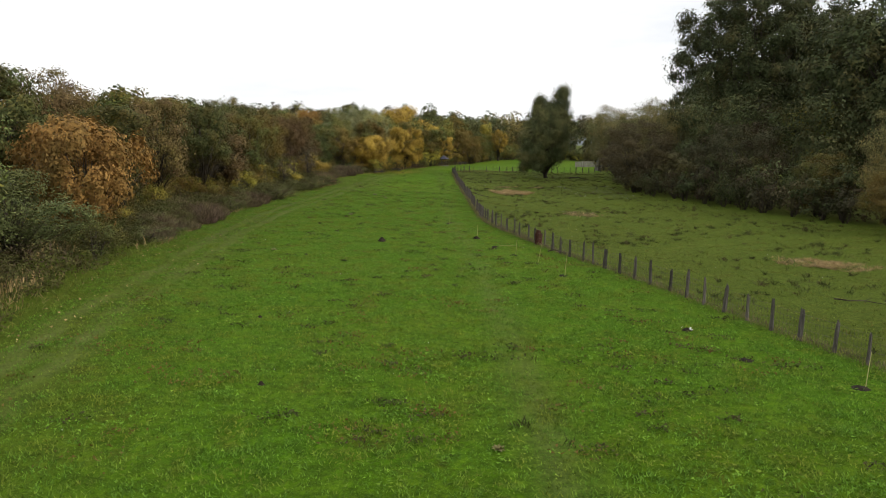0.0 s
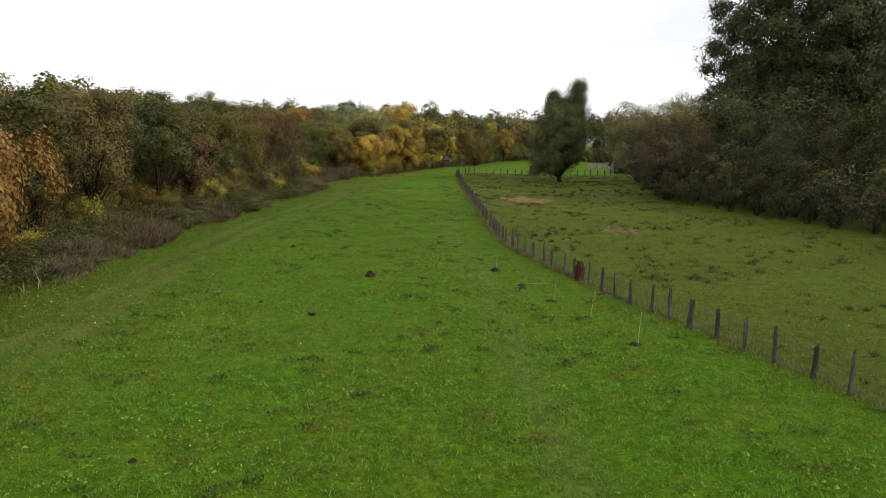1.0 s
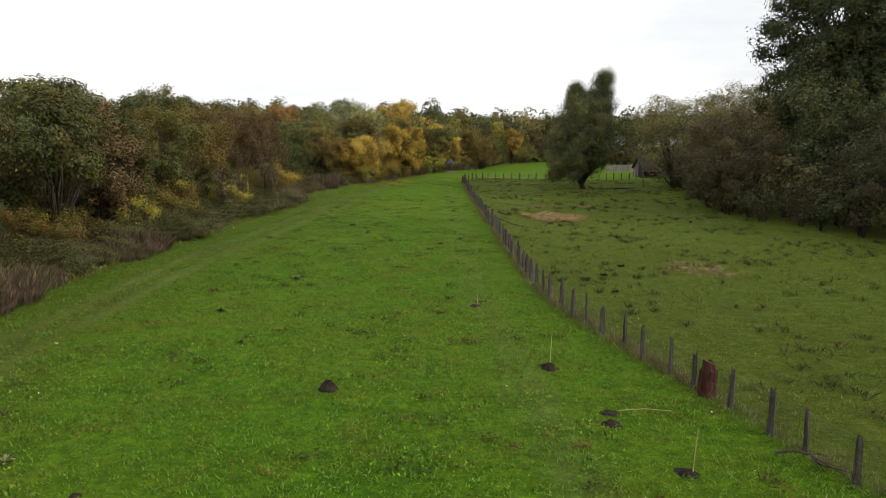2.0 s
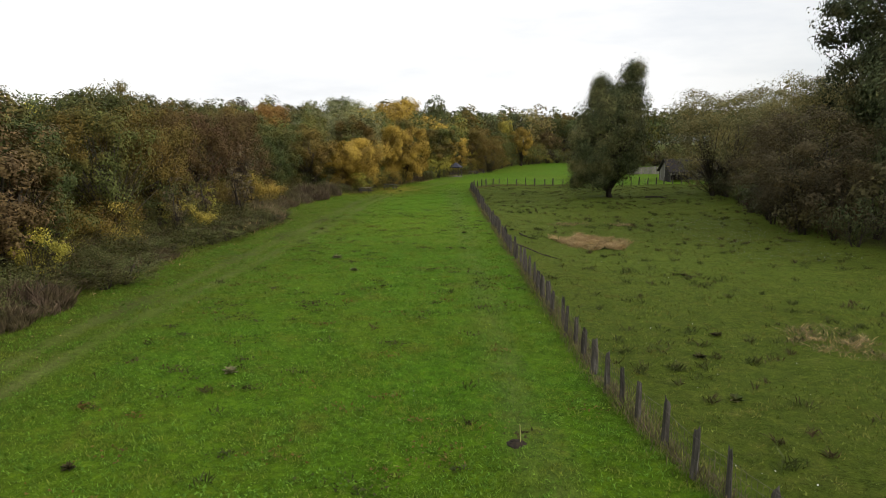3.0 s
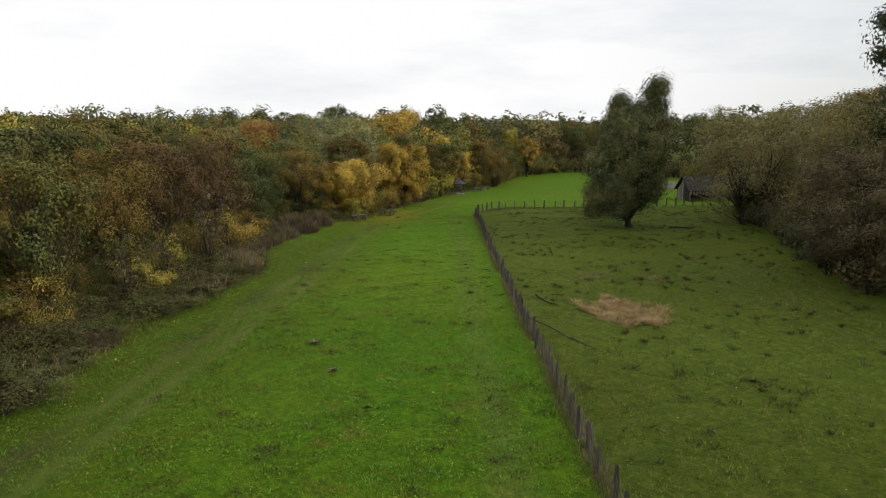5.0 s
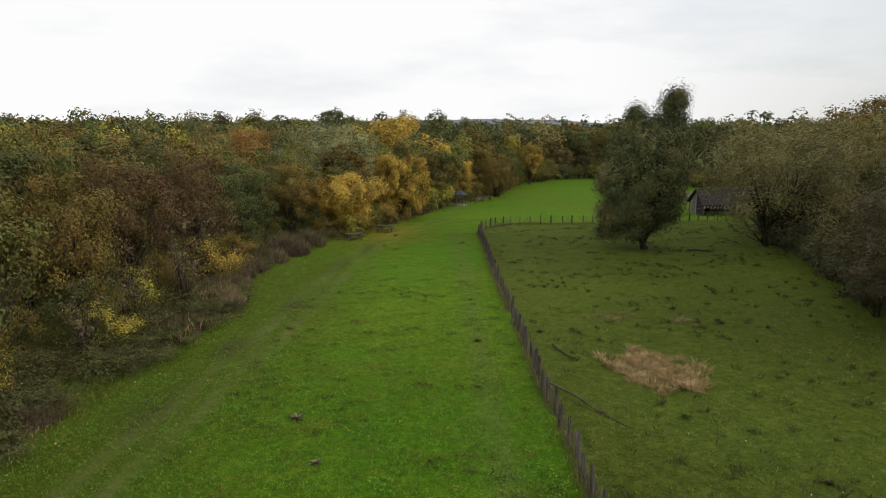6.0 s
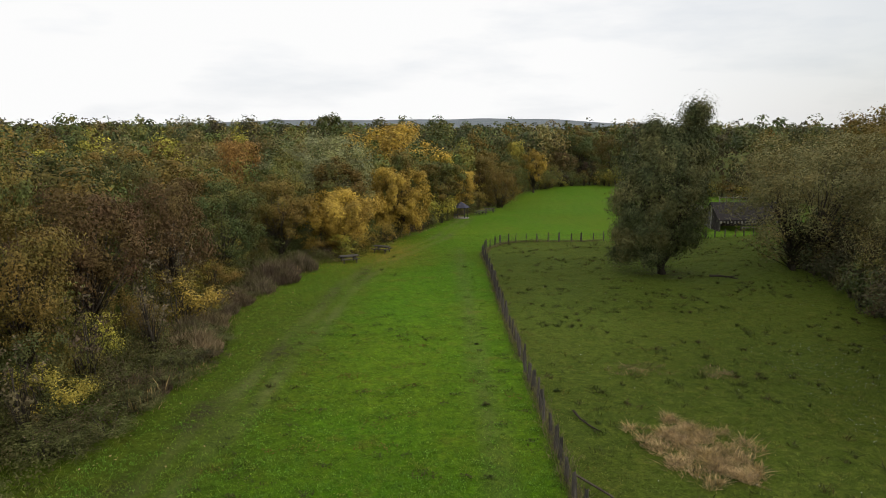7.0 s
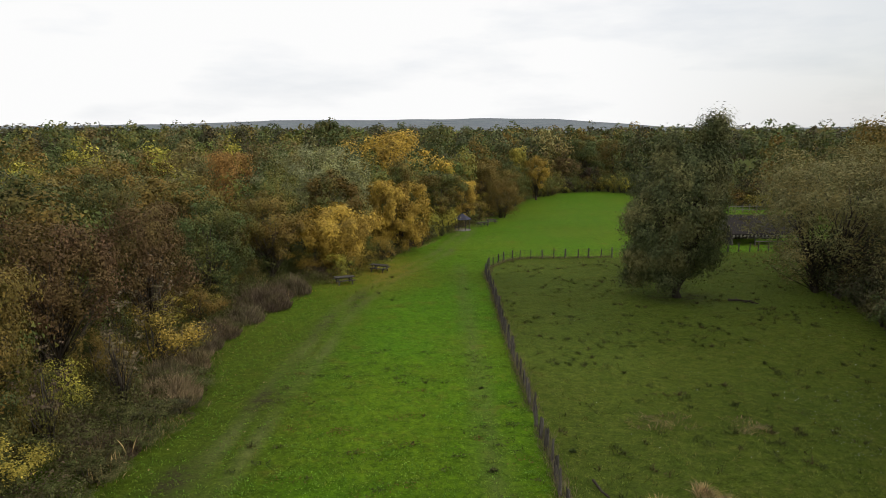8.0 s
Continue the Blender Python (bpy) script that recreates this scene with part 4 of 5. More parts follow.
# ---- the wood behind, too dense to count ----
def far_wood():
    rng = np.random.default_rng(9)
    mats = [DARK, GREEN, OLIVE, BROWN, YELLOW, ORANGE, GOLD, PLANE, THICKET, WILLOW]
    quads, index, tones = [], [], []
    spots = []
    for gy in np.arange(-20, 620, 6.7):
        for gx in np.arange(-330, 330, 6.7):
            spots.append((gx, gy))
    spots = np.array(spots) + rng.normal(size=(len(spots), 2)) * 1.2
    dE, sE = off_line(spots, EDGE)
    dR, sR = off_line(spots, RIGHT)
    left = (sE < 0) & (dE > np.where(spots[:, 1] < 145, 9.5, 5.5))
    right = (sR > 0) & (dR > 8) & (spots[:, 0] > 30) & (spots[:, 1] < 150)
    view = np.abs(np.arctan2(spots[:, 0], spots[:, 1] + 14)) < radians(35)
    ok = (left | right) & view
    for a, b, r in taken:
        ok &= np.hypot(spots[:, 0] - a, spots[:, 1] - b) > r * 0.55 + 1.4
    for (x, y), e in zip(spots[ok], np.minimum(np.where(sE < 0, dE, 99), np.where(sR > 0, dR, 99))[ok]):
        d = math.hypot(x, y - 60)
        if (d > 250 and rng.uniform() < 0.6) or (d > 400 and rng.uniform() < 0.45):
            continue
        H = rng.uniform(10.8, 14.2) + (2.8 if y > 190 else 3.5 if x > 30 else 0)
        if d < 95:
            H = 0.9 * H - 0.3
        if rng.uniform() < 0.06 and d > 130:
            H += rng.uniform(1, 2.6)
        W = rng.uniform(6.6, 9.6)
        size = float(np.clip((0.0017 if d < 150 else 0.0021) * d, 0.15, 0.8))
        edge = e < 22
        low = edge
        clumps = 20 if low else 15 if edge else 12
        pd = unit(rng.normal(size=(clumps, 3)))
        pd[:, 2] = pd[:, 2] if edge else np.abs(pd[:, 2]) * 1.2 - 0.25
        mid, tall = (0.5, 0.42) if low else (0.6, 0.34)
        pc = np.array([x, y, H * mid]) + pd * rng.uniform(0.55, 1.0, (clumps, 1)) * np.array([W * 0.36, W * 0.36, H * tall])
        pr = W * rng.uniform(0.13, 0.23, clumps)
        k = int(np.clip((44 if edge else 34) / size ** 2, 60, 1700 if d < 75 else 1250) * clumps / 12)
        which = rng.integers(clumps, size=k)
        d3 = unit(rng.normal(size=(k, 3)) + np.array([0, 0, 0.55]))
        c = pc[which] + d3 * (pr[which] * rng.uniform(0.6, 1.06, k))[:, None]
        n = unit(d3 * 0.7 + unit((c - np.array([x, y, H * mid])) / np.array([W, W, H])) * 0.6 + rng.normal(size=(k, 3)) * 0.38)
        quads.append(leaf_tris(rng, c, n, size * 1.1 * rng.uniform(0.6, 1.2, k), 0.75))
        tones.append(np.full(k, rng.uniform(-0.36, 0.26)))
        kind = int(rng.choice(10, p=(0.2, 0.05, 0, 0, 0, 0, 0, 0.5, 0.25, 0) if x > 25 and y < 160 else (0.26, 0.12, 0.06, 0.03, 0, 0, 0, 0.28, 0.2, 0.05) if x > 25 or y > 185 else (0.2, 0.24, 0.2, 0.12, 0.07, 0.02, 0.02, 0.04, 0.02, 0.07)))
        index.append(np.full(k, 2 if kind in (4, 5, 6) and d < 95 else kind))
    q = np.concatenate(quads)
    me = raw_mesh("woodland", q, 3, mats, np.concatenate(index), np.concatenate(tones))
    tagged(new("woodland", me), "dense mixed autumn wood, green, olive, brown and yellow crowns", "woodland", kind="stuff")
    return len(q)


n_wood = far_wood()


# ---- rough growth, tall grass, turf ----
def scatter(rng, x0, x1, y0, y1, count):
    return np.stack([rng.uniform(x0, x1, count), rng.uniform(y0, y1, count)], 1)


def on_ground(p):
    return np.concatenate([p, ground_height(p[:, 0], p[:, 1])[:, None]], 1)


def stuff(name, faces, mats, label, category, index=None, corners=4):
    return tagged(new(name, raw_mesh(name, faces, corners, mats, index)), label, category, kind="stuff")


def rough_growth():
    rng = np.random.default_rng(21)
    line = along(EDGE[1:22], 0.00085)
    p = line + np.stack([-rng.uniform(0, 7.5, len(line)), rng.normal(size=len(line))], 1)
    d, s = off_line(p, EDGE)
    h = wave(p[:, 0] * 0.5, p[:, 1] * 0.35, 0.7)
    keep = (s < 0) & (d < 6.5 + h) & (d > 0.3 + 0.8 * h) & (wave(p[:, 0] * 0.75, p[:, 1] * 0.42, 4.4) + rng.normal(size=len(p)) * 0.12 > -0.22) & (rng.uniform(0, 1, len(p)) < np.clip(d / 1.2 + 0.15, 0, 1))
    p, d, h = p[keep], d[keep], h[keep]
    top = np.clip(d * 1.0, 0.2, 1.7) * (0.8 + 0.6 * h)
    z = rng.uniform(0, 1, len(p)) ** 0.6 * np.clip(top, 0.1, 2.0)
    c = on_ground(p)
    c[:, 2] += z
    n = unit(rng.normal(size=c.shape) * 0.8 + np.array([0, 0, 0.5]))
    q = leaf_tris(rng, c, n, rng.uniform(0.035, 0.095, len(c)), 0.65)
    kind = (wave(p[:, 0] * 0.4, p[:, 1] * 0.25, 8.0) + rng.normal(size=len(p)) * 0.2 > 0.62).astype(int)
    stuff("brambles", q, [BRAMBLE, HEATH], "low tangled brambles and nettles along the meadow edge", "brambles", kind, 3)
    # rank green grass between the brambles
    line = along(EDGE[1:22], 0.0024)
    p = line + np.stack([-rng.uniform(-0.6, 6.5, len(line)), rng.normal(size=len(line))], 1)
    d, s = off_line(p, EDGE)
    bare = wave(p[:, 0] * 0.75, p[:, 1] * 0.42, 4.4)
    keep = (d * s < 0.5) & (d < 6.5) & (rng.uniform(0, 1, len(p)) < np.clip(0.5 - 1.2 * bare, 0.12, 1)) & (p[:, 1] > 16)
    p = p[keep]
    q = blade_quads(rng, on_ground(p), rng.uniform(0.1, 0.34, len(p)), rng.uniform(0.008, 0.02, len(p)), 0.7)
    kind = (wave(p[:, 0] * 0.5, p[:, 1] * 0.3, 3.1) + rng.normal(size=len(p)) * 0.25 > 0.35).astype(int)
    stuff("rank_grass", q, [PASTURE, STRAW], "long green and bleached grass along the meadow edge", "grass", kind)
    line = along(EDGE[1:22], 0.009)
    p = line + np.stack([-rng.uniform(0, 7.0, len(line)), rng.normal(size=len(line))], 1)
    d, s = off_line(p, EDGE)
    h = wave(p[:, 0] * 0.45, p[:, 1] * 0.3, 2.3)
    keep = (s < 0) & (d < 6.0) & (d > 0.1) & (h > 0.3)
    p, h = p[keep], h[keep]
    q = blade_quads(rng, on_ground(p), rng.uniform(0.5, 1.3, len(p)) * (0.6 + 0.5 * h), rng.uniform(0.012, 0.03, len(p)), 0.3)
    kind = (wave(p[:, 0] * 0.3, p[:, 1] * 0.22, 5.0) + rng.normal(size=len(p)) * 0.25 > 0.0).astype(int)
    stuff("dry_stalks", q, [HEATH, STRAW], "dry brown stalks and pale grasses along the meadow edge", "dry grass", kind)


rough_growth()


def turf():
    rng = np.random.default_rng(22)
    p = np.concatenate([scatter(rng, -19, 14, 13, 88, 200000), scatter(rng, -20, 4, 88, 150, 26000)])
    lush = wave(p[:, 0] * 0.9, p[:, 1] * 0.9, 1.5) + 0.6 * wave(p[:, 0] * 2.7, p[:, 1] * 2.7, 0.3)
    near = np.clip(0.85 + 0.3 * lush, 0.4, 1)
    keep = rng.uniform(0, 1, len(p)) < near
    p, lush = p[keep], lush[keep]
    dF, sF = off_line(p, FENCE)
    dE, sE = off_line(p, EDGE)
    dT, _ = off_line(p, TRACK)
    keep = ((sF < 0) | (p[:, 1] > 146)) & (sE > 0) & ((np.abs(dT - 0.75) > 0.35) | (rng.uniform(0, 1, len(p)) < 0.3))
    p, lush = p[keep], lush[keep]
    root = on_ground(np.repeat(p, 3, axis=0) + rng.normal(size=(3 * len(p), 2)) * 0.06)
    q = tuft_tris(rng, root, 1, np.repeat(np.clip(0.1 + 0.035 * lush, 0.06, 0.16), 3), np.where(root[:, 1] > 88, 0.022, 0.014), (0.25, 1.05))
    stuff("meadow_grass", q, [TURF], "short bright green meadow grass and clover", "grass", corners=3)
    # paddock: shorter, duller turf with rank tufts
    p = scatter(rng, -1, 36, 18, 150, 80000)
    dF, sF = off_line(p, FENCE)
    dR, sR = off_line(p, RIGHT)
    p = p[(sF > 0) & (sR < 0)]
    lush = wave(p[:, 0] * 0.8, p[:, 1] * 0.8, 4.5) + 0.6 * wave(p[:, 0] * 2.2, p[:, 1] * 2.4, 0.9)
    keep = rng.uniform(0, 1, len(p)) < np.clip(0.7 + 0.5 * lush, 0.15, 1)
    p, lush = p[keep], lush[keep]
    root = on_ground(np.repeat(p, 4, axis=0) + rng.normal(size=(4 * len(p), 2)) * 0.07)
    q = tuft_tris(rng, root, 1, np.repeat(np.clip(0.1 + 0.04 * lush, 0.05, 0.2), 4), 0.015, (0.4, 1.3))
    stuff("paddock_grass", q, [PASTURE], "dull olive grazed paddock grass", "grass", corners=3)
    # rank weeds
    p = scatter(rng, 1, 33, 22, 146, 3800)
    p = p[rng.uniform(0, 1, len(p)) < np.clip(0.35 + 0.9 * wave(p[:, 0] * 0.35, p[:, 1] * 0.3, 6.0), 0.05, 1)]
    dF, sF = off_line(p, FENCE)
    dR, sR = off_line(p, RIGHT)
    p = p[(sF > 0) & (sR < 0) & (dF > 0.8)]
    m = scatter(rng, -14, 12, 16, 140, 70)
    dF, sF = off_line(m, FENCE)
    m = m[(sF < 0) & (dF > 1)]
    p = np.concatenate([p, m])
    k = (8 + 30 * rng.uniform(0, 1, len(p)) ** 2).astype(int)
    root = np.repeat(p, k, axis=0) + rng.normal(size=(k.sum(), 2)) * np.repeat(rng.uniform(0.05, 0.18, len(p)), k)[:, None]
    q = blade_quads(rng, on_ground(root), rng.uniform(0.07, 0.28, len(root)), rng.uniform(0.01, 0.026, len(root)), 0.7)
    stuff("weeds", q, [WEED], "scattered dark dock and thistle tufts", "weeds")
    # broad-leaved rosettes and browned clumps in the meadow
    for name, mat, count, each, spread, label in (("clover_clump", WEED, 620, 36, 0.2, "dark green broad-leaved clumps in the meadow"), ("browned_clump", OLIVE, 320, 40, 0.3, "small browned patches of dying grass"), ("bright_clump", TURF, 1300, 36, 0.28, "bright green clumps of clover")):
        p = scatter(rng, -13, 13, 14, 110, count)
        dF, sF = off_line(p, FENCE)
        p = p[(sF < 0) & (dF > 0.6) & (wave(p[:, 0] * 0.3, p[:, 1] * 0.25, each) > -0.25)]
        size = rng.uniform(0.5, 1.5, len(p))
        root = np.repeat(p, each, axis=0) + rng.normal(size=(each * len(p), 2)) * np.array([1.3, 0.8]) * (spread * np.repeat(size, each))[:, None]
        c = on_ground(root) + np.stack([np.zeros(len(root)), np.zeros(len(root)), rng.uniform(0.03, 0.12, len(root))], 1)
        q = leaf_tris(rng, c, unit(rng.normal(size=c.shape) * 0.5 + np.array([0, 0, 0.8])), rng.uniform(0.028, 0.065, len(c)), 0.6)
        stuff(name, q, [mat], label, "plants", corners=3)
    # growth at the fence's foot: dead stalks among the wires, green blades in front
    line = along(FENCE[:-2], 0.0026)
    p = line + rng.normal(size=line.shape) * 0.2 + np.array([0.1, 0])
    h = 0.55 + 0.5 * wave(p[:, 0] * 0.8, p[:, 1] * 0.5, 3.0)
    keep = (h > 0.2) & (rng.uniform(0, 1, len(p)) < np.where(p[:, 1] < 48, 0.45, 1.0))
    p, h = p[keep], h[keep]
    q = blade_quads(rng, on_ground(p), rng.uniform(0.1, 0.5, len(p)) * (0.4 + 0.7 * h) * np.clip((p[:, 1] - 20) / 45, 0.6, 1), rng.uniform(0.004, 0.011, len(p)), 0.45)
    stuff("fence_growth", q, [HEATH, TAN, PASTURE], "brown dead stalks and grass at the fence's foot", "dry grass", rng.choice(3, len(p), p=(0.66, 0.1, 0.24)))
    # dry patches
    for (x, y, rx, ry, count, hi) in ((7.5, 88.8, 2.5, 4.5, 17000, 0.42), (21.9, 41.2, 3.0, 2.4, 4200, 0.3), (12.0, 66.2, 2.3, 2.2, 1500, 0.3), (12.6, 64.6, 1.6, 1.2, 300, 0.3), (11.5, 98.2, 1.3, 1.5, 500, 0.3), (7.3, 98.8, 2.0, 1.8, 700, 0.34)):
        a, r = rng.uniform(0, 6.3, count), np.sqrt(rng.uniform(0, 1, count))
        r *= 0.8 + 0.22 * np.sin(2 * a + x) + 0.14 * np.sin(5 * a + y)
        p = np.stack([x + np.cos(a) * r * rx, y + np.sin(a) * r * ry], 1)
        p[:, 0] -= 0.22 * (p[:, 1] - y)
        tuss = wave(p[:, 0] * 2.6, p[:, 1] * 2.2, x)
        keep = rng.uniform(0, 1, count) < np.clip(1.25 - r + 0.8 * tuss, 0.04, 1)
        p, tuss = p[keep], tuss[keep]
        q = blade_quads(rng, on_ground(p), rng.uniform(0.08, hi * 0.75, len(p)) * (0.9 + 0.6 * tuss), rng.uniform(0.007, 0.016, len(p)), 1.1)
        stuff("dry_grass_patch", q, [STRAW, TAN], "flattened patch of straw-coloured dead grass in the paddock", "dry grass", (rng.uniform(0, 1, len(q)) < (0.3 if count > 4000 else 0.7)).astype(int))
    # fallen leaves on the grass near the wood
    p = np.concatenate([scatter(rng, -20, -13, 22, 48, 900), scatter(rng, -17, -7, 124, 150, 1500), scatter(rng, -19, -12, 48, 124, 500)])
    dE, sE = off_line(p, EDGE)
    p = p[(sE > 0) & (rng.uniform(0, 1, len(p)) < np.exp(-dE / 2.5))]
    c = on_ground(p) + np.array([0, 0, 0.06])
    q = leaf_quads(rng, c, unit(rng.normal(size=c.shape) * 0.4 + np.array([0, 0, 1.0])), rng.uniform(0.03, 0.07, len(c)), 0.7, 0.1)
    stuff("fallen_leaves", q, [STRAW, GOLD], "pale and yellow fallen leaves on the grass", "leaves", (p[:, 1] > 120).astype(int))
    # small white flowers and droppings on the paddock
    p = np.concatenate([scatter(rng, 15, 22.5, 82, 104, 800), scatter(rng, 4, 28, 30, 120, 260), scatter(rng, -12, 10, 16, 70, 60)])
    c = on_ground(p) + np.array([0, 0, 0.09])
    q = leaf_quads(rng, c, unit(rng.normal(size=c.shape) * 0.4 + np.array([0, 0, 1.0])), rng.uniform(0.014, 0.03, len(c)), 0.9, 0.1)
    stuff("daisies", q, [PETAL], "tiny white flowers sprinkled over the grass", "flowers")


turf()


# ---- fence ----
def post_mesh(seed):
    r = np.random.default_rng(seed)
    bm = bmesh.new()
    n = 6
    ang = np.sort(r.uniform(0, 2 * math.pi, n) * 0.25 + np.arange(n) * 2 * math.pi / n)
    rings = []
    for z, s in ((-0.3, 1.0), (0.0, 1.05), (0.35, 0.98), (0.75, 0.92), (1.0, 0.86), (1.16, 0.7)):
        ring = []
        for k, a in enumerate(ang):
            rad = (0.1 if k % 2 else 0.072) * s * r.uniform(0.85, 1.15)
            top = r.uniform(-0.09, 0.1) if z > 1.1 else 0.0
            ring.append(bm.verts.new((math.cos(a) * rad * 1.15, math.sin(a) * rad * 0.8, z + top)))
        rings.append(ring)
    for r0, r1 in zip(rings, rings[1:]):
        for k in range(n):
            bm.faces.new((r0[k], r0[(k + 1) % n], r1[(k + 1) % n], r1[k]))
    c = bm.verts.new((0.01, 0, 1.12))
    for k in range(n):
        bm.faces.new((rings[-1][k], rings[-1][(k + 1) % n], c))
    return bm_mesh("post", bm, OAKPOST)


fence = tagged(new("fence"), "long fence of grey split-oak posts and wire between meadow and paddock", "fence")
POSTS = [post_mesh(100 + i) for i in range(6)]
rng = np.random.default_rng(33)
feet = along(FENCE, 1.38)
tops = []
for i, (x, y) in enumerate(feet):
    x, y = x + rng.normal() * 0.05, y + rng.normal() * 0.1
    z = float(ground_height(np.array([x]), np.array([y]))[0])
    ob = part("post", POSTS[i % 6], None, fence)
    s = rng.uniform(0.9, 1.12)
    ob.matrix_basis = Matrix.LocRotScale((x, y, z), Euler((rng.normal() * 0.025, rng.normal() * 0.03, rng.uniform(0, 6.3))), (s, s, rng.uniform(0.86, 1.08)))
    tops.append((x, y, z))
for h in (0.2, 0.5, 0.8, 1.02):
    bm = bmesh.new()
    pts = []
    for a, b in zip(tops, tops[1:]):
        pts += [(a[0] - 0.08, a[1], a[2] + h), ((a[0] + b[0]) / 2 - 0.08, (a[1] + b[1]) / 2, a[2] + h - 0.03)]
    tube(bm, pts, [0.0045] * len(pts), 3)
    part("wire", bm, WIRE, fence, "thin rusty wire strand")
# upright wires of the netting, too fine to count
stays = along([(a - 0.08, b) for a, b, _ in tops], 0.16)
foot = on_ground(stays)
w = np.array([[0.004, 0.002, 0.0]])
up = np.array([[0, 0, 1.0]])
netting = np.stack([foot - w + 0.1 * up, foot + w + 0.1 * up, foot + w + 0.98 * up, foot - w + 0.98 * up], 1)
tagged(part("netting", raw_mesh("netting", netting, 4, [WIRE]), None, fence, "fine rusty upright netting wires"), kind="stuff")


# ---- small things on the meadow ----
def mound(name, x, y, r, h, mat, label, category, seed, group=""):
    g = np.random.default_rng(seed)
    bm = bmesh.new()
    rings = []
    for k, (rr, hh) in enumerate(((1.0, -0.02), (0.8, 0.25), (0.55, 0.65), (0.28, 0.92))):
        rings.append([bm.verts.new((math.cos(a) * rr * r * g.uniform(0.8, 1.2), math.sin(a) * rr * r * g.uniform(0.8, 1.2), hh * h * g.uniform(0.75, 1.2))) for a in np.arange(0, 6.28, 6.2832 / 11)])
    for r0, r1 in zip(rings, rings[1:]):
        for k in range(11):
            bm.faces.new((r0[k], r0[(k + 1) % 11], r1[(k + 1) % 11], r1[k]))
    top = bm.verts.new((0, 0, h))
    for k in range(11):
        bm.faces.new((rings[-1][k], rings[-1][(k + 1) % 11], top))
    ob = new(name, bm_mesh(name, bm, mat))
    ob.matrix_basis = stand(x, y)
    return tagged(ob, label, category, group)


for i, (x, y, r, h) in enumerate(((-4.36, 47.36, 0.3, 0.26), (2.05, 49.55, 0.28, 0.2), (3.08, 45.43, 0.26, 0.1), (-4.69, 19.62, 0.1, 0.1), (-6.78, 26.83, 0.1, 0.07),
                                  (10.08, 23.04, 0.24, 0.05), (-8.15, 41.32, 0.12, 0.08))):
    mound("molehill", x, y, r, h, SOIL, "dark earth molehill in the meadow grass", "molehill", 200 + i, "molehills")


def thistle(x, y, r, seed, mat, label):
    """A low rosette of jagged leaves round a short stem."""
    g = np.random.default_rng(seed)
    ob = new("thistle")
    n = 46
    a, el = g.uniform(0, 6.2832, n), g.uniform(0.15, 1.0, n)
    way = np.stack([np.cos(a) * np.cos(el), np.sin(a) * np.cos(el), np.sin(el)], 1)
    side = np.stack([-np.sin(a), np.cos(a), np.zeros(n)], 1)
    size = (r * g.uniform(0.5, 1.1, n))[:, None]
    tip = way * size
    tip[:, 2] = np.maximum(tip[:, 2] * 0.8, 0.05)
    mid = tip * 0.55 + np.array([0, 0, 0.3]) * size * 0.5
    leaves = np.stack([np.tile([0, 0, 0.02], (n, 1)), mid - side * size * 0.14, tip, mid + side * size * 0.14], 1)
    part("leaves", raw_mesh("leaves", leaves, 4, [mat]), None, ob)
    bm = bmesh.new()
    tube(bm, [(0, 0, -0.05), (0.02, 0.01, r * 0.5), (0.03, 0.0, r * 0.9)], [0.014, 0.011, 0.005], 5)
    part("stem", bm, mat, ob)
    ob.matrix_basis = stand(x, y)
    tagged(ob, label, "weed", "thistles in the grass")


for i, (x, y, r, dark) in enumerate(((-9.0, 82.5, 0.45, 0), (-7.4, 78.6, 0.34, 0), (-8.7, 62.0, 0.4, 0), (-10.2, 55.6, 0.42, 1), (-1.6, 103.4, 0.4, 1), (-5.3, 74.5, 0.3, 1), (8.2, 66.9, 0.5, 1), (6.7, 64.3, 0.5, 1),
                                     (6.4, 60.3, 0.5, 1), (10.3, 77.7, 0.4, 1), (-5.6, 39.4, 0.4, 1), (1.7, 15.9, 0.22, 0), (-10.4, 42.6, 0.3, 0), (2.4, 95.5, 0.45, 1), (-1.3, 93.5, 0.5, 1), (-8.1, 51.4, 0.3, 1))):
    thistle(x, y, r * (0.6 if dark else 0.85), 400 + i, WEED if dark else SALLOW, "dark leafy dock plant in the grass" if dark else "pale grey-green thistle rosette in the grass")


def planted_stake(x, y, lean_x, lean_y, h, seed, lying=False):
    ob = new("planted_stake")
    bm = bmesh.new()
    if lying:
        tube(bm, [(0.1, 0, 0.08), (0.8, 0.1, 0.1), (1.5, 0.05, 0.07)], [0.014, 0.013, 0.011], 5)
    else:
        tube(bm, [(0, 0, -0.2), (lean_x * 0.5, lean_y * 0.5, h * 0.5), (lean_x, lean_y, h)], [0.013, 0.012, 0.009], 6)
    part("stake", bm, BAMBOO, ob, "pale yellow thin stake")
    m = mound("soil", 0, 0, 0.27, 0.06, SOIL, "", "", seed)
    m.parent = ob
    m.matrix_basis = Matrix.Translation((-0.12, 0, 0))
    ob.matrix_basis = stand(x, y)
    tagged(ob, "thin pale stake in freshly dug dark soil" if not lying else "fallen thin pale stake beside dug dark soil", "stake", "planting stakes")


for i, (x, y, lx, ly, h) in enumerate(((4.25, 42.9, 0.06, 0, 1.0), (5.25, 39.9, 0.2, 0.05, 1.1), (6.25, 36.4, 0.07, 0, 1.15), (12.5, 20.6, 0.06, 0, 1.1), (2.1, 49.8, 0.03, 0, 0.95), (0.05, 57.3, -0.03, 0, 0.5))):
    planted_stake(x, y, lx, ly, h, 300 + i)
planted_stake(3.3, 46.1, 0, 0, 1, 310, lying=True)


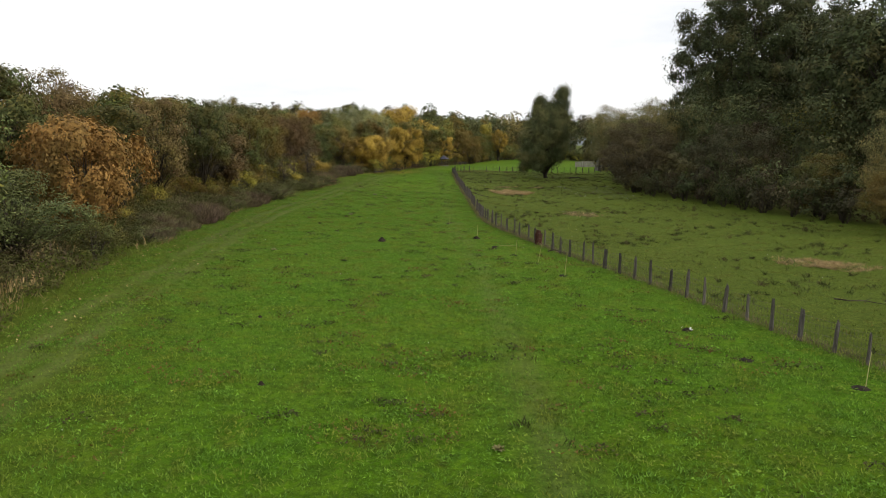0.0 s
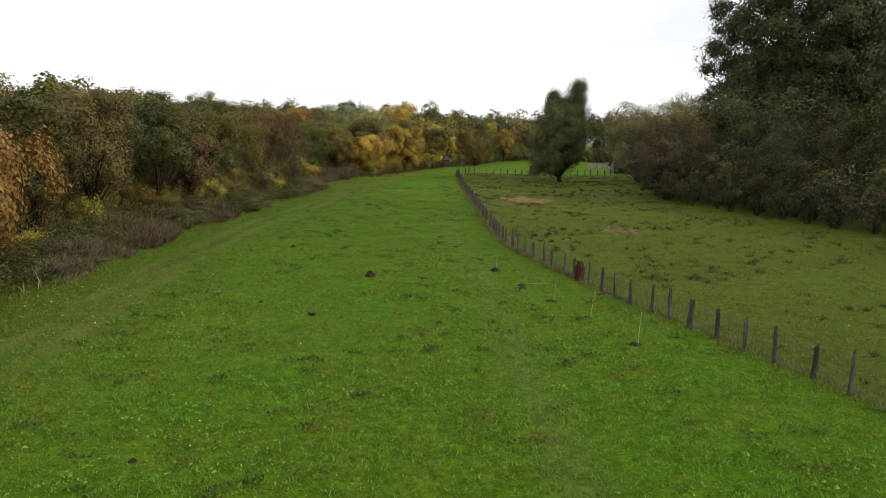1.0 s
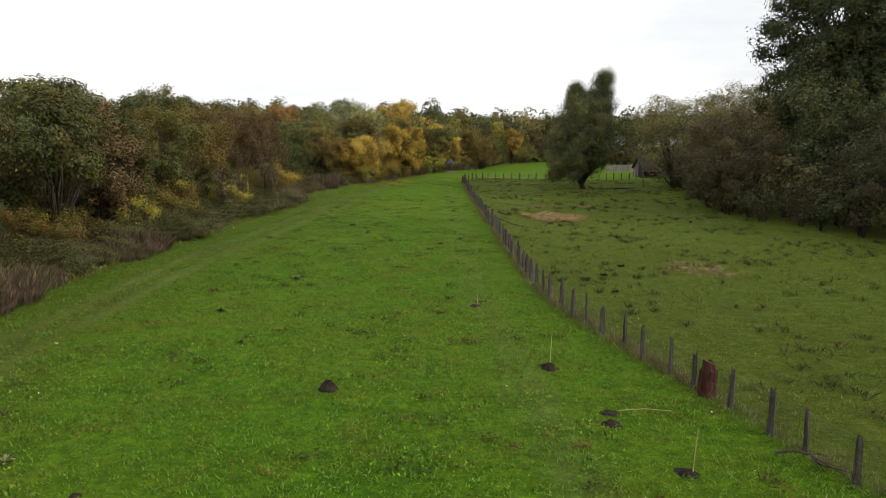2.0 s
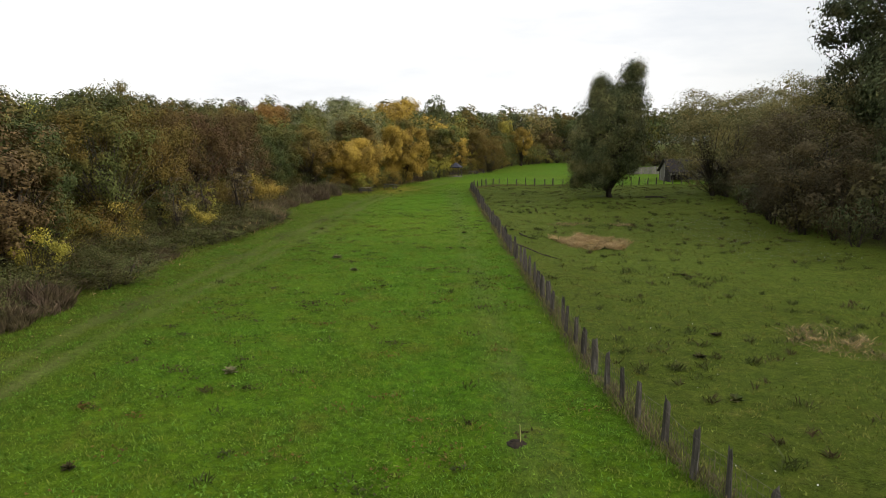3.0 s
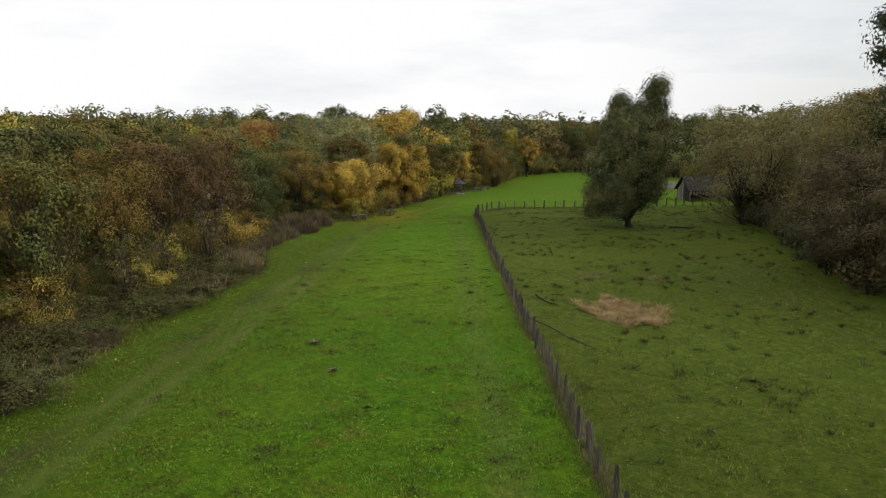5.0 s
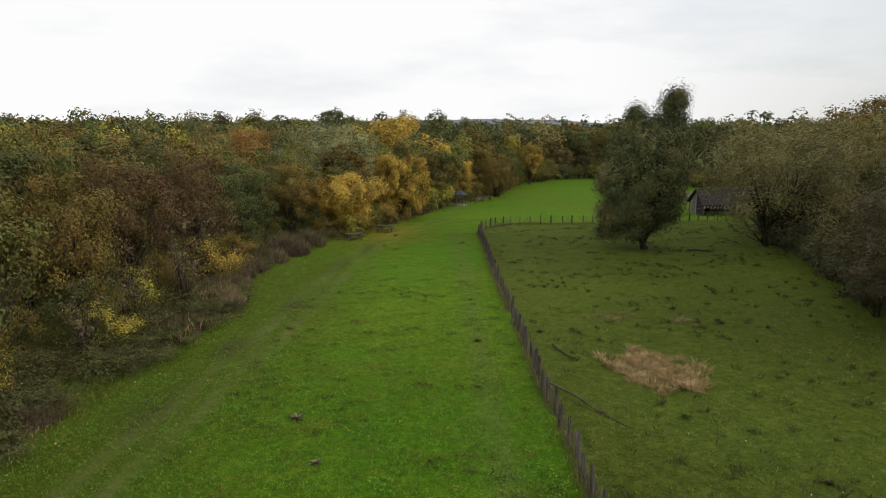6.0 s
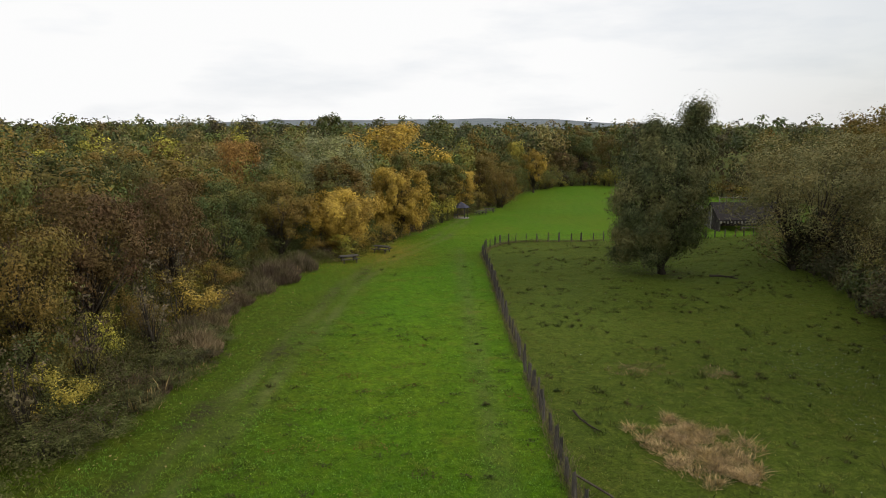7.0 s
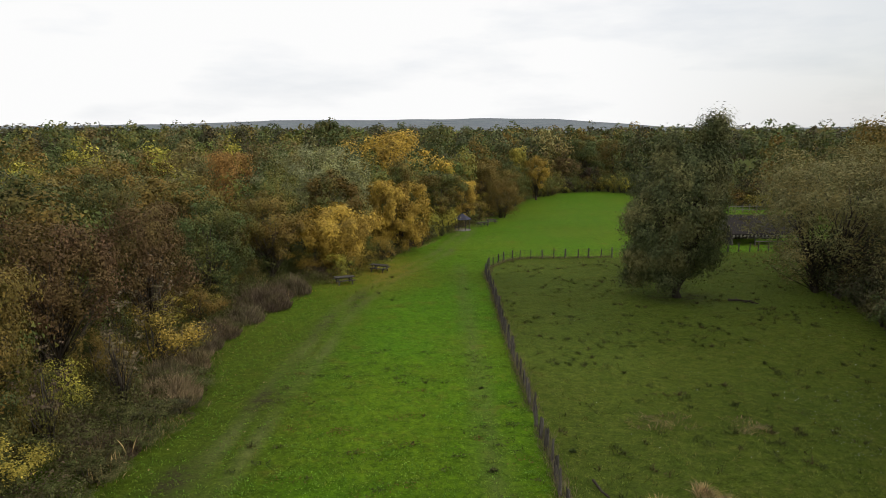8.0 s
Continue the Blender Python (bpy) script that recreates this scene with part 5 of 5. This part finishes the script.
def stump():
    r = np.random.default_rng(7)
    bm = bmesh.new()
    rings = []
    for z, s in ((-0.1, 1.2), (0.15, 1.0), (0.5, 0.9), (0.9, 0.85), (1.2, 0.6)):
        rings.append([bm.verts.new((math.cos(a) * 0.34 * s * r.uniform(0.75, 1.2), math.sin(a) * 0.26 * s * r.uniform(0.75, 1.2), z + (r.uniform(-0.25, 0.12) if z > 1 else 0))) for a in np.arange(0, 6.28, 6.2832 / 12)])
    for r0, r1 in zip(rings, rings[1:]):
        for k in range(12):
            bm.faces.new((r0[k], r0[(k + 1) % 12], r1[(k + 1) % 12], r1[k]))
    bm.faces.new(rings[-1])
    ob = new("tree_stump", bm_mesh("tree_stump", bm, ROT))
    ob.matrix_basis = stand(6.16, 47.5, 0.78)
    tagged(ob, "rotten red-brown tree stump standing in the fence line", "stump")


stump()


def branch(name, pts, r, label, side=3, seed=0):
    g = np.random.default_rng(seed)
    ob = new(name)
    bm = bmesh.new()
    tube(bm, pts, list(np.linspace(r, r * 0.35, len(pts))), 6)
    part("stem", bm, BARK, ob)
    P = np.array(pts, float)
    for k in range(side):
        i = g.integers(1, len(pts) - 1)
        d = unit((P[i + 1] - P[i])[None])[0] + g.normal(size=3) * (0.6, 0.6, 0.25)
        e = P[i] + d * g.uniform(0.3, 0.8)
        e[2] = max(e[2], 0.06)
        bm = bmesh.new()
        tube(bm, [P[i], (P[i] + e) / 2 + g.normal(size=3) * 0.05, e], [r * 0.5, r * 0.35, r * 0.15], 5)
        part("twig", bm, BARK, ob)
    return tagged(ob, label, "branch")


branch("fallen_branch", [(1.7, 85.7, 0.6), (2.9, 84.8, 0.25), (3.5, 83.7, 0.12), (4.0, 82.9, 0.1), (4.6, 82.0, 0.06)], 0.05, "long dead branch leaning through the fence onto the paddock", 3, 1)
branch("fallen_branch", [(2.8, 92.6, 0.2), (3.0, 91.8, 0.14), (3.3, 91.2, 0.1), (3.7, 90.6, 0.08)], 0.06, "short dead branch lying in the paddock", 2, 2)
branch("fallen_log", [(20.2, 124.6, 0.14), (20.9, 124.3, 0.2), (21.6, 123.9, 0.22), (22.3, 123.3, 0.14)], 0.13, "dark fallen log in the paddock grass", 4, 3)
branch("fallen_branch", [(17.6, 32.0, 0.1), (18.1, 31.6, 0.12), (18.8, 31.7, 0.1), (19.5, 31.2, 0.06)], 0.035, "grey dead branch lying in the paddock", 2, 4)
branch("brush_pile", [(6.3, 43.6, 0.1), (6.6, 43.4, 0.25), (6.9, 43.3, 0.2), (7.2, 42.9, 0.08)], 0.04, "small pile of dead twigs at the fence", 9, 5)


def scrap(x, y):
    g = np.random.default_rng(12)
    ob = new("litter_scrap")
    bm = bmesh.new()
    for k in range(5):
        c = Vector((g.normal() * 0.14, g.normal() * 0.08, 0.04))
        vs = [bm.verts.new(c + Vector((g.normal() * 0.06, g.normal() * 0.05, g.uniform(0, 0.06)))) for _ in range(4)]
        bm.faces.new(vs)
    part("pale_piece", bm, PETAL, ob, "white crumpled pieces")
    m = mound("dark_piece", 0, 0, 0.2, 0.09, SOIL, "", "", 77)
    m.parent = ob
    m.matrix_basis = Matrix.Identity(4)
    ob.matrix_basis = stand(x, y)
    tagged(ob, "dark and white crumpled scrap on the meadow", "litter")


scrap(9.3, 26.5)


# ---- picnic tables, hut, shelter ----
def picnic_table(x, y, rz, s=1.0, mat=OAKPOST):
    ob = new("picnic_table")
    for k in range(4):
        bm = bmesh.new()
        box(bm, -0.95, 0.95, -0.4 + k * 0.2, -0.22 + k * 0.2, 0.68, 0.73)
        part("top_plank", bm, mat, ob)
    for sy in (-0.75, 0.6):
        bm = bmesh.new()
        box(bm, -0.95, 0.95, sy, sy + 0.22, 0.4, 0.45)
        part("bench_plank", bm, mat, ob)
    for sx in (-0.65, 0.65):
        bm = bmesh.new()
        box(bm, sx - 0.04, sx + 0.04, -0.72, 0.8, 0.3, 0.39)
        part("crossbar", bm, mat, ob)
        for sy in (-1, 1):
            bm = bmesh.new()
            tube(bm, [(sx, sy * 0.62, -0.05), (sx, sy * 0.25, 0.68)], [0.06, 0.05], 5)
            part("leg", bm, mat, ob)
    ob.matrix_basis = stand(x, y, s, rz)
    tagged(ob, "weathered wooden picnic table at the meadow edge", "table", "picnic tables")


picnic_table(-14.1, 130.6, 25)
picnic_table(-11.4, 136.4, -20)
picnic_table(0.3, 170.5, 30, 0.9)
picnic_table(1.8, 174.0, 10, 0.9)


def hut(x, y):
    ob = new("garden_hut")
    bm = bmesh.new()
    n = 6
    ring = [bm.verts.new((math.cos(k * math.pi / 3) * 1.35, math.sin(k * math.pi / 3) * 1.35, 1.65)) for k in range(n)]
    low = [bm.verts.new((math.cos(k * math.pi / 3) * 1.3, math.sin(k * math.pi / 3) * 1.3, 1.57)) for k in range(n)]
    top = bm.verts.new((0, 0, 2.5))
    for k in range(n):
        bm.faces.new((ring[k], ring[(k + 1) % n], top))
        bm.faces.new((low[k], low[(k + 1) % n], ring[(k + 1) % n], ring[k]))
    bm.faces.new(low[::-1])
    part("roof", bm, SLATE, ob, "dark blue-grey pointed roof")
    for k in range(n):
        a = k * math.pi / 3
        bm = bmesh.new()
        tube(bm, [(math.cos(a) * 1.0, math.sin(a) * 1.0, 0), (math.cos(a) * 1.0, math.sin(a) * 1.0, 1.6)], [0.06, 0.055], 6)
        part("post", bm, OAKPOST, ob)
    bm = bmesh.new()
    tube(bm, [(0, 0, -0.1), (0, 0, 0.08)], [1.25, 1.25], 12)
    part("floor_slab", bm, PALE, ob)
    for k in (1, 2, 3):
        a, b = k * math.pi / 3, (k + 1) * math.pi / 3
        bm = bmesh.new()
        tube(bm, [(math.cos(a), math.sin(a), 0.45), (math.cos(b), math.sin(b), 0.45)], [0.05, 0.05], 5)
        part("rail", bm, OAKPOST, ob)
    ob.matrix_basis = stand(x, y)
    tagged(ob, "small open hexagonal wooden hut with a dark pointed roof", "hut")


hut(-2.8, 166.3)


def shelter(x, y):
    ob = new("field_shelter")
    L, D = 9.0, 5.0
    for sy, name in ((0, "roof_front"), (1, "roof_back")):
        bm = bmesh.new()
        y0, y1 = (-0.5, D / 2) if sy == 0 else (D / 2, D + 0.5)
        z0, z1 = (1.6, 3.7) if sy == 0 else (3.7, 1.6)
        v = [bm.verts.new(p) for p in ((-0.4, y0, z0), (L, y0, z0), (L, y1, z1), (-0.4, y1, z1), (-0.4, y0, z0 - 0.14), (L, y0, z0 - 0.14), (L, y1, z1 - 0.14), (-0.4, y1, z1 - 0.14))]
        for f in ((0, 1, 2, 3), (7, 6, 5, 4), (0, 4, 5, 1), (1, 5, 6, 2), (2, 6, 7, 3), (3, 7, 4, 0)):
            bm.faces.new([v[i] for i in f])
        part(name, bm, THATCH, ob, "dark weathered board roof")
    for k in range(19):
        bm = bmesh.new()
        box(bm, -0.2 + k * 0.48, 0.02 + k * 0.48, -0.53, -0.51, 1.12 + 0.1 * (k % 2), 1.46)
        part("eave_board", bm, PALE, ob)
    for px in (0, 3.0, 6.0, 8.8):
        for py in (0, D):
            bm = bmesh.new()
            tube(bm, [(px, py, -0.1), (px, py, 1.62)], [0.11, 0.1], 7)
            part("post", bm, OAKPOST, ob)
    bm = bmesh.new()
    box(bm, 0, 8.8, D - 0.06, D, 0, 1.55)
    part("back_wall", bm, THATCH, ob)
    for k in range(12):
        bm = bmesh.new()
        t = k / 11
        zt = 1.5 + 2.0 * (1 - abs(2 * t - 1))
        box(bm, -0.06, -0.02, t * 4.7, t * 4.7 + 0.36, 0, zt)
        part("wall_board", bm, PALE if k > 5 else THATCH, ob)
    for z in (0.45, 0.95):
        bm = bmesh.new()
        box(bm, 3.0, 8.8, -0.1, -0.05, z, z + 0.14)
        part("front_rail", bm, PALE, ob)
    ob.matrix_basis = stand(x, y, 1.0, 4)
    tagged(ob, "low open field shelter with a dark board roof and pale rails", "shelter")


shelter(32.0, 155.0)


def palings(name, a, b, h, gap, width, label):
    ob = new(name)
    a, b = np.array(a, float), np.array(b, float)
    L = np.linalg.norm(b - a)
    g = np.random.default_rng(int(L * 10))
    for k in range(int(L / gap)):
        bm = bmesh.new()
        hh = h * g.uniform(0.9, 1.08)
        box(bm, k * gap, k * gap + width, -0.02, 0.02, -0.05, hh)
        part("board", bm, PALE, ob)
    for z in (0.3 * h, 0.75 * h):
        bm = bmesh.new()
        box(bm, 0, L, 0.025, 0.08, z, z + 0.1)
        part("rail", bm, PALE, ob)
    ang = math.degrees(math.atan2(b[1] - a[1], b[0] - a[0]))
    ob.matrix_basis = stand(a[0], a[1], 1.0, ang)
    tagged(ob, label, "fence")


palings("paling_fence", (29.5, 174.5), (37.5, 177), 1.4, 0.3, 0.24, "pale grey paling fence behind the shelter")
palings("rail_fence", (44.5, 190), (51.5, 191), 1.4, 1.3, 0.14, "pale wooden rail fence behind the shelter")
